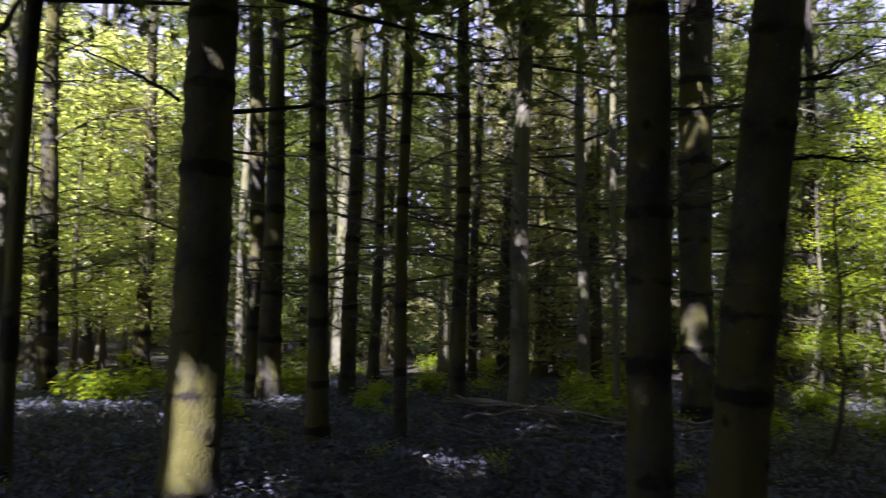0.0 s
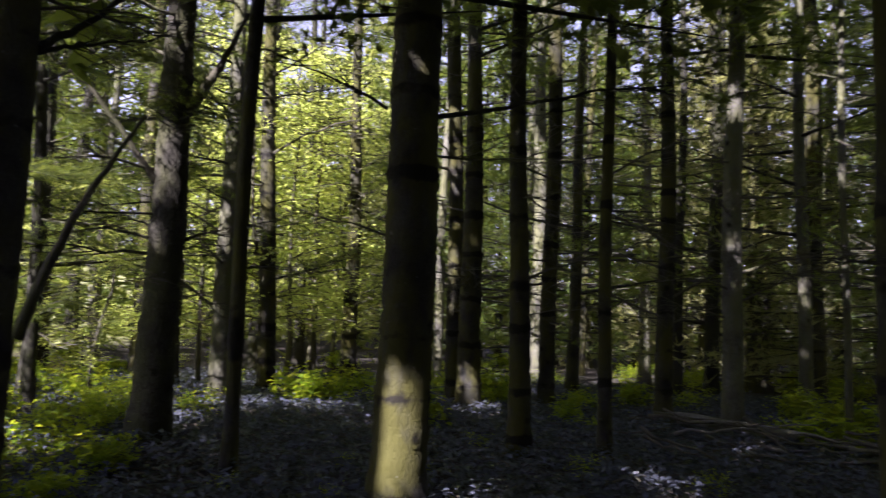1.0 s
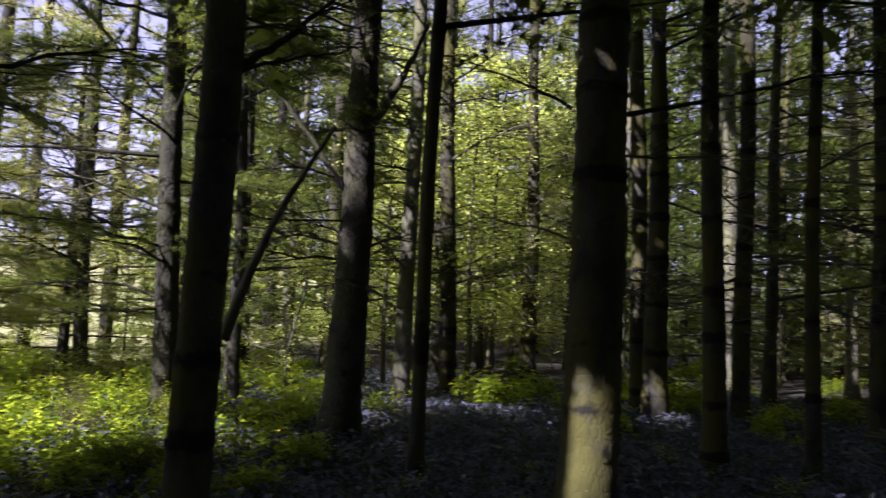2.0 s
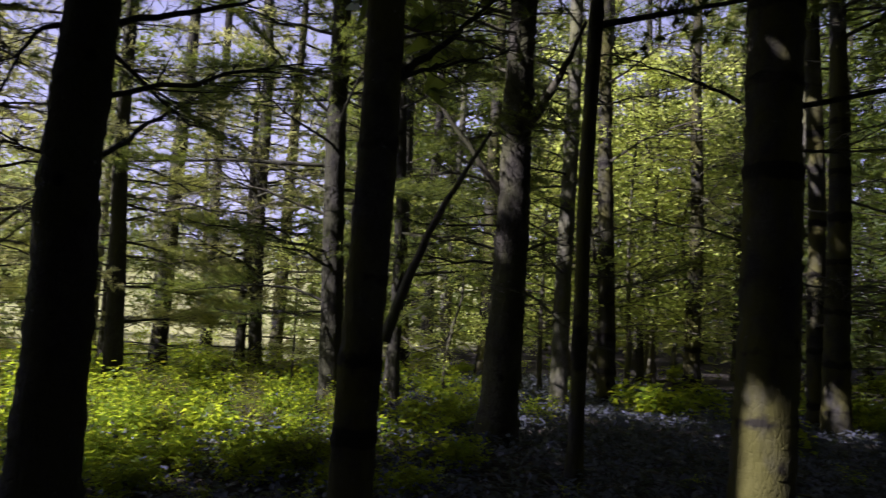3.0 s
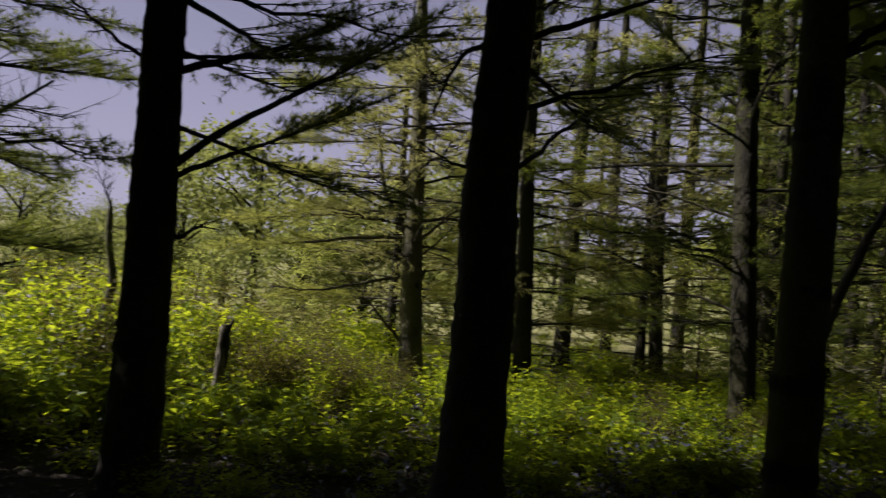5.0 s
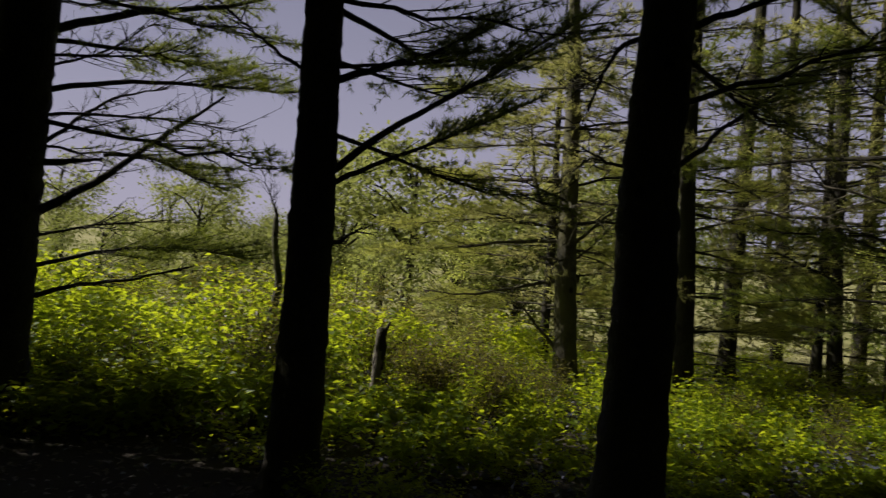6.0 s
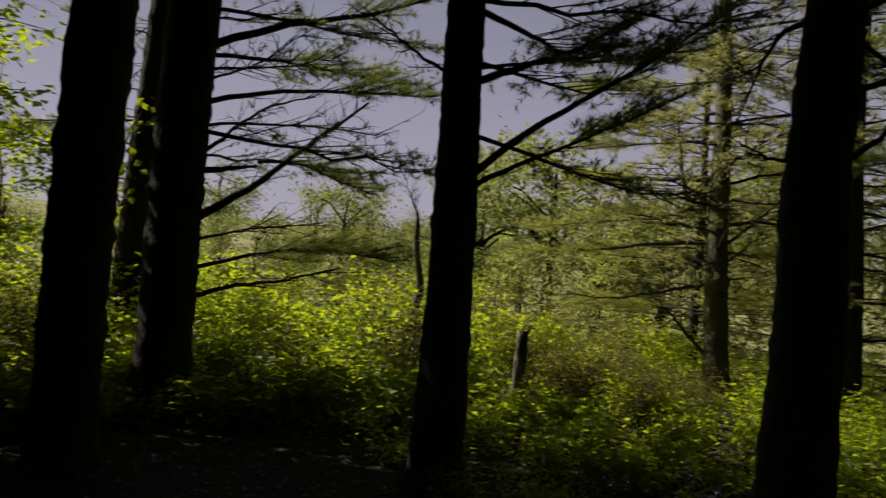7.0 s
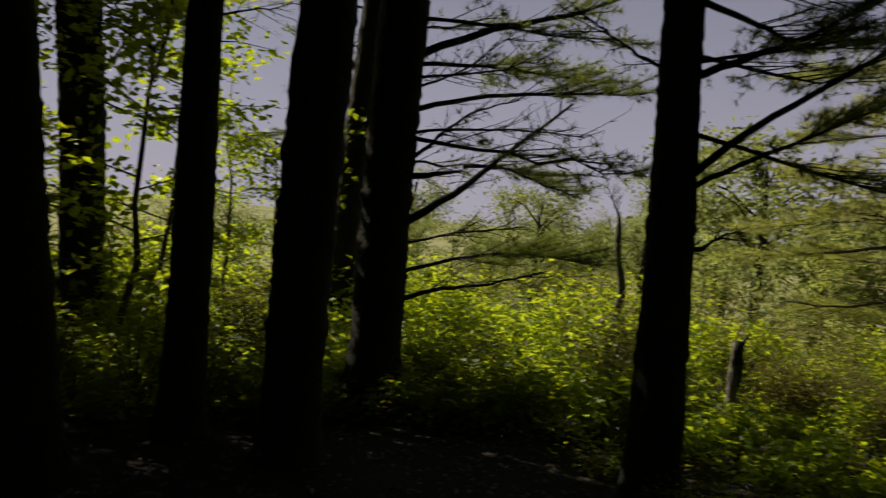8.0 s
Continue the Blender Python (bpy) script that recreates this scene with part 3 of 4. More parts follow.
pine("L", (2.29, 4.53), (0.071, -0.037), 0.173, 0.159, 3.4, label="grey knotted pine trunk in deep shade", dead=5, low=1.2, seed=23, reach=0.7)
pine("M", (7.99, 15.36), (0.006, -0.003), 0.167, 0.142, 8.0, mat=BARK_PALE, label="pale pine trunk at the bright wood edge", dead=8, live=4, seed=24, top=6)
pine("N", (-4.62, 7.17), (0.019, 0.012), 0.211, 0.150, 4.6, mat=BARK_OLD, label="gnarled old pine with a forking trunk and sunlit bark", dead=10, live=9, low=1.3, top=7, face=225, spread=110, seed=25, flare=0.3)
pine("O", (-3.06, 6.05), (0.002, 0.011), 0.067, 0.064, 4.0, label="thin dark pine stem with short dead twigs", dead=8, low=1.0, seed=26, reach=0.55, height=12, sides=12)
pine("P", (-5.67, 10.40), (0.003, -0.000), 0.130, 0.111, 4.7, mat=BARK_PALE, label="pale pine trunk lit by the sun near its foot", dead=8, live=10, low=1.5, top=7, seed=27, face=235, spread=70, reach=1.1)
pine("Q", (-5.18, 14.63), (-0.011, -0.005), 0.156, 0.107, 5.2, label=RING, dead=9, live=8, seed=28, top=7, face=240, spread=90)
pine("R", (-5.50, 11.68), (-0.036, -0.017), 0.146, 0.124, 3.8, label=RING, dead=6, live=14, seed=29, top=7, face=240, spread=110)
# towards the clearing
pine("S", (-3.00, 3.24), (0.000, 0.005), 0.125, 0.111, 3.3, label="smooth grey ringed pine at the wood's edge", dead=3, low=2.2, seed=31, reach=0.6, wide=3.8)
pine("T", (-6.93, 6.88), (-0.028, -0.021), 0.145, 0.119, 5.1, mat=BARK_ROUGH, label="dark pine with a sunlit foot and level branches", dead=5, live=12, low=1.3, top=6.5, seed=32, face=240, spread=150, flare=0.6, reach=1.1)
pine("U", (-11.33, 9.22), (-0.022, -0.024), 0.123, 0.115, 4.2, mat=BARK_ROUGH, label="slim pine clothed in level needle boughs", dead=4, live=18, low=0.9, seed=33, reach=1.2, pale=True, crown="low", height=12)
pine("V", (-6.98, 8.14), (-0.023, -0.020), 0.083, 0.075, 3.2, mat=BARK_ROUGH, label="slim dark pine among green undergrowth", dead=6, live=14, top=6.5, seed=34)
pine("W", (-4.82, 2.35), (0.026, 0.017), 0.213, 0.168, 3.4, mat=BARK_ROUGH, label="thick black pine trunk with a slight crook", bend=(0.0, -0.03, 2.2), live=6, low=2.6, top=4.8, face=85, spread=45, reach=0.85, seed=35, wide=4.2)
pine("X", (-9.88, 5.64), (-0.013, -0.024), 0.128, 0.091, 4.3, mat=BARK_ROUGH, label="slim pine with one sunlit edge and needle boughs", dead=5, live=10, low=1.0, seed=36, reach=1.1, pale=True)
# Y: the pale bark colour makes up for its thin sunlit edge
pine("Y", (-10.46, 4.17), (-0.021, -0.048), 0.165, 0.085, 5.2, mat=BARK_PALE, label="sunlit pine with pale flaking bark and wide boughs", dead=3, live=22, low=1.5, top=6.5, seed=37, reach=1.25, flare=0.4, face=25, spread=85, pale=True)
pine("Z", (-5.59, 0.28), (0.003, -0.005), 0.172, 0.129, 3.2, mat=BARK_ROUGH, label=EDGE, live=8, low=2.3, top=4.8, face=112, spread=40, reach=0.85, seed=38, wide=4.0)
pine("AA", (-7.37, -2.14), (-0.006, 0.001), 0.243, 0.231, 3.5, mat=BARK_ROUGH, label="thick dark pine with spreading roots and long boughs", live=8, low=2.2, top=5.0, face=105, spread=45, reach=1.0, seed=39, flare=0.7)
pine("AB", (-9.75, -3.38), (-0.006, 0.037), 0.190, 0.175, 4.5, mat=BARK_ROUGH, label="rough barked pine overgrown with leaves", dead=6, live=12, seed=40, low=0.8, face=244, spread=65, reach=0.8)
# back1 to back10: never in view, added to shade trunks and floor
pine("back1", (-0.6, -3.7), (0.0, 0.0), 0.16, 0.14, 4, label="unseen grey pine added behind to cast shade", seed=47, sides=12)
pine("back2", (1.9, -3.3), (0.0, 0.0), 0.16, 0.14, 4, label="unseen grey pine added behind to cast shade", seed=48, sides=12)
pine("back4", (-2.3, -5.0), (0.0, 0.0), 0.16, 0.14, 4, label="unseen grey pine added behind to cast shade", seed=50, sides=12)
pine("back5", (0.4, -5.6), (0.0, 0.0), 0.16, 0.14, 4, label="unseen grey pine added behind to cast shade", seed=51, sides=12)
pine("back6", (-1.6, -2.4), (0.0, 0.0), 0.15, 0.13, 4, label="unseen grey pine added behind to cast shade", seed=52, sides=12)
pine("back7", (-7.5, -9.2), (0.0, 0.0), 0.16, 0.14, 4, label="unseen grey pine added behind to cast shade", seed=53, sides=12)
pine("back8", (-5.4, -7.4), (0.0, 0.0), 0.16, 0.14, 4, label="unseen grey pine added behind to cast shade", seed=54, sides=12)
pine("back9", (-9.3, -12.2), (0.0, 0.0), 0.16, 0.14, 4, label="unseen grey pine added behind to cast shade", seed=55, sides=12)
pine("back10", (-9.9, -8.3), (0.0, 0.0), 0.15, 0.13, 4, label="unseen grey pine added behind to cast shade", seed=56, sides=12)
pine("back3", (3.6, -0.6), (0.0, 0.0), 0.16, 0.14, 4, label="unseen grey pine added behind to cast shade", seed=49, sides=12)
pine("AC", (-5.52, -2.18), (-0.002, 0.002), 0.207, 0.209, 2.8, mat=BARK_ROUGH, label=EDGE, dead=0, seed=41, height=10)
pine("AD", (-5.72, -3.13), (0.005, -0.009), 0.161, 0.132, 3.1, mat=BARK_ROUGH, label=EDGE, dead=2, low=2, seed=42, reach=0.6)
pine("AE", (-7.88, -5.58), (0.045, -0.060), 0.230, 0.233, 3.9, mat=BARK_ROUGH, label="broad dark pine hung with leafy vines", dead=4, seed=43)
pine("AF", (-4.32, -3.29), (0.075, -0.098), 0.206, 0.194, 2.8, mat=BARK_ROUGH, label=EDGE, dead=0, seed=44)
pine("sap", (-11.5, 0.1), (0.000, -0.013), 0.063, 0.040, 2.1, mat=BARK_PALE, label="thin crooked sapling with bare twigs", height=2.3, bend=(0.0, 0.09, 1.2), crown="", dead=6, low=0.9, top=2.1, seed=45, reach=0.45, name="sapling", category="sapling", group="", sides=10)
pine("dead", (-5.05, 5.35), (0.150, 0.100), 0.060, 0.052, 1.1, mat=DEADWOOD, label="leaning dead stem with peeling pale wood", height=1.2, crown="", seed=46, name="dead_stem", category="dead tree", group="", sides=10, flare=0.1)

vine('AB', 0.19, 0.4, 3.2, 300, 71)
vine('AE', 0.24, 0.5, 4.0, 420, 72)
limb('A', 0.018, False, (-1.25, 5.58, 3.01), (-0.84, 5.69, 3.07), (-0.49, 5.77, 3.16), (-0.05, 5.83, 3.24), (0.57, 5.86, 3.29))
limb('A', 0.013, False, (-1.63, 5.66, 3.11), (-1.91, 5.56, 3.27), (-2.39, 5.37, 3.46))
limb('S', 0.022, False, (-2.9, 3.33, 2.87), (-2.79, 3.56, 3.07), (-2.69, 3.75, 3.3), (-2.59, 3.95, 3.53))
limb('S', 0.014, False, (-2.9, 3.33, 2.84), (-2.78, 3.56, 2.96), (-2.6, 3.94, 3.11))
limb('N', 0.06, False, (-4.55, 7.2, 3.4), (-4.31, 7.36, 3.84), (-4.16, 7.45, 4.18), (-4.0, 7.65, 4.79))
limb('N', 0.036, False, (-4.65, 7.15, 2.7), (-4.91, 6.85, 3.21), (-5.17, 6.53, 3.72), (-5.36, 6.25, 4.21))
limb('N', 0.016, False, (-4.5, 7.22, 2.1), (-4.19, 7.32, 2.26), (-3.89, 7.37, 2.2))
limb('N', 0.014, False, (-4.7, 7.12, 2.16), (-5.05, 6.85, 2.24), (-5.5, 6.5, 2.12))
limb('N', 0.018, False, (-4.55, 7.2, 1.75), (-4.2, 7.2, 1.62), (-3.8, 7.1, 1.35))
limb('N', 0.016, False, (-4.7, 7.1, 2.9), (-4.95, 6.6, 2.95), (-5.3, 6.2, 2.85))
limb('W', 0.018, False, (-4.8, 2.33, 3.2), (-4.92, 2.13, 3.13), (-4.95, 2.06, 2.96), (-5.03, 1.99, 2.69))
limb('W', 0.013, False, (-4.8, 2.33, 2.32), (-4.92, 2.12, 2.34), (-5.04, 1.97, 2.44))
limb('W', 0.022, False, (-4.75, 2.45, 3.22), (-4.6, 2.93, 3.42), (-4.46, 3.31, 3.6), (-4.3, 3.7, 3.85))
limb('W', 0.018, 0.5, (-4.75, 2.45, 2.3), (-5.18, 3.03, 2.68), (-5.7, 3.71, 3.1), (-6.2, 4.4, 3.5))
# three boughs above the view, added to throw shade on N's foot
limb('W', 0.03, True, (-4.8, 2.38, 5.6), (-5.8, 2.0, 5.8), (-6.7, 1.6, 6.0), (-7.6, 1.1, 6.1))
limb('W', 0.03, True, (-4.8, 2.38, 6.1), (-5.9, 2.2, 6.3), (-6.9, 1.9, 6.4), (-7.8, 1.5, 6.5))
limb('W', 0.03, True, (-4.8, 2.38, 6.5), (-5.7, 1.9, 6.6), (-6.6, 1.3, 6.8), (-7.3, 0.8, 6.9))
limb('T', 0.024, 0.5, (-7.02, 6.78, 3.18), (-7.9, 6.08, 3.18), (-8.4, 5.56, 3.12), (-8.76, 4.96, 3.03))
limb('T', 0.018, 0.5, (-7.0, 6.8, 1.45), (-7.38, 6.55, 1.61), (-7.83, 6.17, 1.61), (-8.33, 5.66, 1.5))
limb('T', 0.02, 0.5, (-7.05, 6.76, 3.8), (-7.45, 6.47, 4.24), (-7.78, 6.23, 4.76), (-8.23, 5.8, 5.18))
limb('T', 0.02, True, (-7.05, 6.76, 4.3), (-7.69, 6.18, 4.43), (-8.28, 5.55, 4.29))
limb('Z', 0.024, 0.5, (-5.59, 0.33, 2.8), (-5.66, 0.68, 2.97), (-5.79, 1.13, 3.17), (-5.93, 1.44, 3.43))
limb('Z', 0.024, 0.5, (-5.58, 0.33, 2.13), (-5.61, 0.68, 2.47), (-5.62, 0.98, 2.68), (-5.65, 1.32, 2.89), (-5.74, 1.73, 3.22), (-5.85, 2.1, 3.5))
limb('Z', 0.018, 0.5, (-5.58, 0.33, 2.07), (-5.66, 0.7, 2.28), (-5.79, 1.15, 2.5), (-5.86, 1.68, 2.82))
limb('Z', 0.02, False, (-5.58, 0.35, 1.66), (-5.57, 0.47, 1.71), (-5.57, 0.61, 1.81))
limb('Z', 0.012, False, (-5.6, 0.22, 2.82), (-5.6, -0.05, 2.95), (-5.7, -0.23, 3.1), (-5.78, -0.45, 3.28))
limb('Z', 0.02, True, (-5.6, 0.35, 3.3), (-6.1, 0.8, 3.3), (-6.51, 1.2, 3.25), (-6.65, 2.0, 3.45))
limb('AA', 0.036, 0.5, (-7.4, -2.1, 3.3), (-7.65, -1.39, 3.67), (-7.84, -0.67, 3.89), (-7.97, -0.03, 4.15))
limb('AA', 0.024, 0.5, (-7.4, -2.1, 2.8), (-7.64, -1.44, 3.04), (-7.84, -0.72, 3.13), (-7.97, 0.13, 3.2))
limb('AA', 0.02, True, (-7.45, -2.1, 3.28), (-7.88, -1.51, 3.39), (-8.12, -0.93, 3.4), (-8.3, -0.3, 3.36))
limb('AA', 0.036, False, (-7.38, -2.05, 1.72), (-7.62, -1.51, 2.13), (-7.79, -1.1, 2.55), (-7.95, -0.54, 3.07))
limb('AA', 0.018, False, (-7.4, -2.05, 2.3), (-7.58, -1.71, 2.66), (-7.74, -1.45, 2.93), (-7.9, -1.05, 3.07))
limb('AA', 0.03, False, (-7.4, -2.05, 2.19), (-7.46, -1.7, 2.26), (-7.52, -1.49, 2.31))
limb('AA', 0.014, True, (-7.6, -1.5, 2.35), (-7.73, -1.19, 2.41), (-7.82, -0.87, 2.31), (-7.96, -0.45, 2.17))
limb('AA', 0.022, False, (-7.4, -2.05, 1.03), (-7.59, -1.68, 1.17), (-7.78, -1.2, 1.25), (-7.94, -0.69, 1.42))
limb('AA', 0.018, True, (-7.4, -2.05, 1.3), (-7.83, -1.5, 1.49), (-8.11, -0.95, 1.6), (-8.37, -0.21, 1.54))
limb('AA', 0.013, False, (-7.4, -2.05, 1.55), (-7.7, -1.6, 1.72), (-8.0, -0.9, 1.85))
limb('AA', 0.014, False, (-7.4, -2.05, 2.6), (-7.6, -1.6, 2.72), (-7.9, -0.8, 2.78), (-8.0, -0.4, 2.75))
limb('AA', 0.012, False, (-7.4, -2.05, 3.0), (-7.6, -1.5, 3.3), (-7.8, -1.1, 3.75))
limb('Y', 0.026, 0.5, (-10.46, 4.17, 2.15), (-10.81, 3.47, 2.09), (-11.15, 2.62, 1.95), (-11.35, 1.54, 1.78))
limb('Y', 0.022, False, (-10.46, 4.17, 1.63), (-10.79, 3.52, 1.44), (-11.1, 2.83, 1.25), (-11.23, 2.21, 1.28))
limb('Y', 0.04, False, (-10.48, 4.12, 1.95), (-10.64, 3.64, 2.64), (-10.68, 3.54, 3.17), (-10.71, 3.46, 3.87))
limb('Y', 0.022, False, (-10.46, 4.14, 2.1), (-10.41, 4.52, 2.47), (-10.28, 4.82, 2.79))
limb('Y', 0.016, False, (-10.46, 4.14, 1.85), (-10.45, 4.42, 2.09), (-10.35, 4.66, 2.41))
limb('Y', 0.026, False, (-10.46, 4.1, 0.5), (-10.74, 3.68, 1.03), (-10.81, 3.46, 1.24))
limb('Y', 0.024, 0.5, (-10.5, 4.05, 3.0), (-10.9, 3.2, 2.95), (-11.2, 2.3, 2.9))
limb('Y', 0.02, True, (-10.5, 4.05, 2.45), (-11.0, 3.3, 2.5), (-11.3, 2.6, 2.42))
limb('dead', 0.05, False, (-4.85, 5.51, 1.12), (-4.73, 5.62, 1.69), (-4.48, 5.82, 2.45), (-4.14, 6.09, 3.22))
limb('T', 0.02, True, (-6.96, 6.90, 4.26), (-6.62, 7.11, 4.47), (-6.09, 7.43, 4.63), (-5.56, 7.74, 4.58))
limb('T', 0.018, True, (-6.92, 6.85, 2.88), (-6.49, 7.33, 2.93), (-5.96, 7.65, 2.83))
limb('T', 0.018, True, (-6.95, 6.84, 4.79), (-6.42, 7.00, 5.00), (-5.68, 7.32, 5.21))
limb('N', 0.02, True, (-4.60, 7.17, 4.14), (-5.13, 7.11, 4.36), (-5.78, 6.88, 4.47))
limb('N', 0.02, True, (-4.62, 7.16, 3.48), (-5.15, 7.21, 3.48), (-5.70, 7.30, 3.37))
limb('N', 0.022, True, (-4.57, 7.18, 4.80), (-5.22, 6.90, 5.02), (-5.98, 6.55, 5.08))
limb('sap', 0.013, False, (-11.5, 0.07, 2.15), (-11.5, -0.06, 2.45), (-11.49, -0.2, 2.78))
limb('J', 0.012, False, (2.01, 4.96, 2.96), (2.24, 4.88, 2.95), (2.50, 4.77, 2.94))
limb('L', 0.014, False, (2.29, 4.51, 2.51), (2.10, 4.57, 2.41), (1.94, 4.62, 2.24))
limb('L', 0.014, False, (2.60, 4.39, 3.00), (2.80, 4.29, 3.03), (3.04, 4.17, 3.19))
limb('L', 0.012, False, (2.57, 4.41, 2.53), (2.81, 4.29, 2.51), (3.01, 4.19, 2.45))



def level_boughs(key, heights, heading, spread, length, seed):
    """Level boughs at these heights along a trunk, all within a spread of headings."""
    rng = np.random.default_rng(seed)
    x, y, z0 = TREES[key].matrix_basis.translation
    for z in heights:
        h = radians(heading + rng.uniform(-spread, spread))
        d, ln, sag = np.array((-math.sin(h), math.cos(h))), length * rng.uniform(0.75, 1.15), rng.uniform(-0.14, 0.06)
        limb(key, 0.016, True if rng.uniform() < 0.7 else 0.5, *[(x + d[0] * ln * q, y + d[1] * ln * q, z0 + z + rng.uniform(0, 0.03) + ln * sag * q * q) for q in (0.02, 0.35, 0.7, 1.0)])


level_boughs("Y", (1.2, 1.85, 2.45, 2.95, 3.5, 3.9, 4.3), 140, 24, 2.3, 881)
level_boughs("Y", (1.4, 2.0, 2.7, 3.3, 3.8), 45, 40, 1.5, 882)
level_boughs("X", (1.0, 1.5, 2.1, 2.6, 3.2), 0, 50, 1.7, 883)
level_boughs("U", (0.9, 1.3, 1.8, 2.3, 2.8, 3.4), 150, 60, 1.6, 884)


def scattered_pines():
    """The rest of the wood, further off, and unseen pines added behind the camera to block light."""
    rng = np.random.default_rng(77)
    placed = [tuple(t.matrix_basis.translation)[:2] for t in TREES.values()]
    # heading picks sunlit (far) or shaded (dark) colour for distant crowns
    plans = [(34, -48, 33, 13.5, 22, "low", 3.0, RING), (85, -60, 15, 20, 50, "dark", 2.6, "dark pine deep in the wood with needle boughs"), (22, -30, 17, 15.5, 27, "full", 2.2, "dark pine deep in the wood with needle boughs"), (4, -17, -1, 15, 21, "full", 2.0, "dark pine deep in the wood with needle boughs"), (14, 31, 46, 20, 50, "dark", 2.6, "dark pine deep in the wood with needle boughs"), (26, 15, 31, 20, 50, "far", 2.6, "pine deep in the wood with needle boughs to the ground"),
             # unseen ring of pines behind, added to close off the low sky
             (24, 168, 300, 20, 38, "dark", 2.6, "pine deep in the wood with needle boughs to the ground"),
             (6, 33, 45, 11.5, 18, "low", 2.5, "pine at the clearing with dark needle boughs"), (4, 46, 62, 13, 18, "low", 2.5, "pine at the clearing with pale needle boughs"), (2, 34, 56, 19, 34, "full", 3.0, "pine beyond the clearing clothed in boughs"),
             # out of view too: added pines whose crowns screen sky and sun
             (32, 180, 294, 5.5, 18, "deep", 2.6, RING), (18, 284, 311, 8, 22, "deep", 2.4, RING), (13, 158, 182, 7, 20, "deep", 2.8, RING), (12, 146, 168, 11, 26, "high", 2.8, RING)]
    n = 0
    for count, h0, h1, d0, d1, crown, apart, label in plans:
        made = tries = 0
        while made < count and tries < 4000:
            tries += 1
            h, d = radians(rng.uniform(h0, h1)), math.sqrt(rng.uniform(d0**2, d1**2))
            x, y = -math.sin(h) * d, math.cos(h) * d
            if any((x - a) ** 2 + (y - b) ** 2 < (apart * 0.6) ** 2 for a, b in placed):
                continue
            placed.append((x, y))
            made += 1
            n += 1
            r = rng.uniform(0.09, 0.17)
            far = d > 20
            # some inner pines get the pale needles where little sun falls
            pine("s%d" % n, (x, y), (rng.normal(0, 0.015), rng.normal(0, 0.015)), r, r * 0.8, 5, mat=(BARK_RING, BARK_ROUGH, BARK_ROUGH, BARK_RING, BARK_PALE)[n % 5], label=label,
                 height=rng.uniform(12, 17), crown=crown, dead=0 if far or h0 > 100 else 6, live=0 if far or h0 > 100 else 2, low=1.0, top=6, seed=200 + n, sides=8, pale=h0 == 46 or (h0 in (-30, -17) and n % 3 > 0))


scattered_pines()
for _i, (_h, _d, _tall) in enumerate(((70, 14, 7.5), (61, 13.5, 8), (52, 15, 9), (44, 17, 10))):
    pine("e%d" % _i, (-math.sin(radians(_h)) * _d, math.cos(radians(_h)) * _d), (0.0, 0.0), 0.09, 0.07, 3.0, mat=BARK_ROUGH, label="young pine with pale sunlit needle boughs to the ground",
         height=_tall, crown="full", pale=_i in (0, 2), seed=900 + _i, sides=10)


# ---- undergrowth ----
def shrub_shapes(seed, wide, high, count, size, stems=9):
    rng = np.random.default_rng(seed)
    wood, green = Shape(), Shape()
    pts, nrm = [], []
    for i in range(stems):
        a, out = rng.uniform(0, 6.283), wide * math.sqrt(rng.uniform(0.02, 1))
        hh = high * rng.uniform(0.6, 1.05) * (1 - 0.35 * (out / wide) ** 2)
        q = np.linspace(0, 1, 6)[:, None]
        tip = np.array((math.cos(a) * out, math.sin(a) * out, hh))
        stem = tip * q + np.array((0, 0, 0.15 * hh)) * np.sin(q * 3.1) + rng.normal(0, 0.02, (6, 3)) * q
        wood.tube(stem, 0.007 * (1 - q[:, 0]) + 0.002, 3)
        for k in range(count // stems):
            u = rng.uniform(0.3, 1.05)
            p = np.array([np.interp(u, q[:, 0], stem[:, c]) for c in range(3)])
            off = rng.normal(0, 0.09 * wide / 0.5, 3)
            p = p + off
            p[2] = max(p[2], 0.03)
            pts.append(p)
            nrm.append((rng.normal(0, 0.38), rng.normal(0, 0.38), 1.0))
    green.leaves(np.array(pts), np.array(nrm), size, rng)
    return wood, green


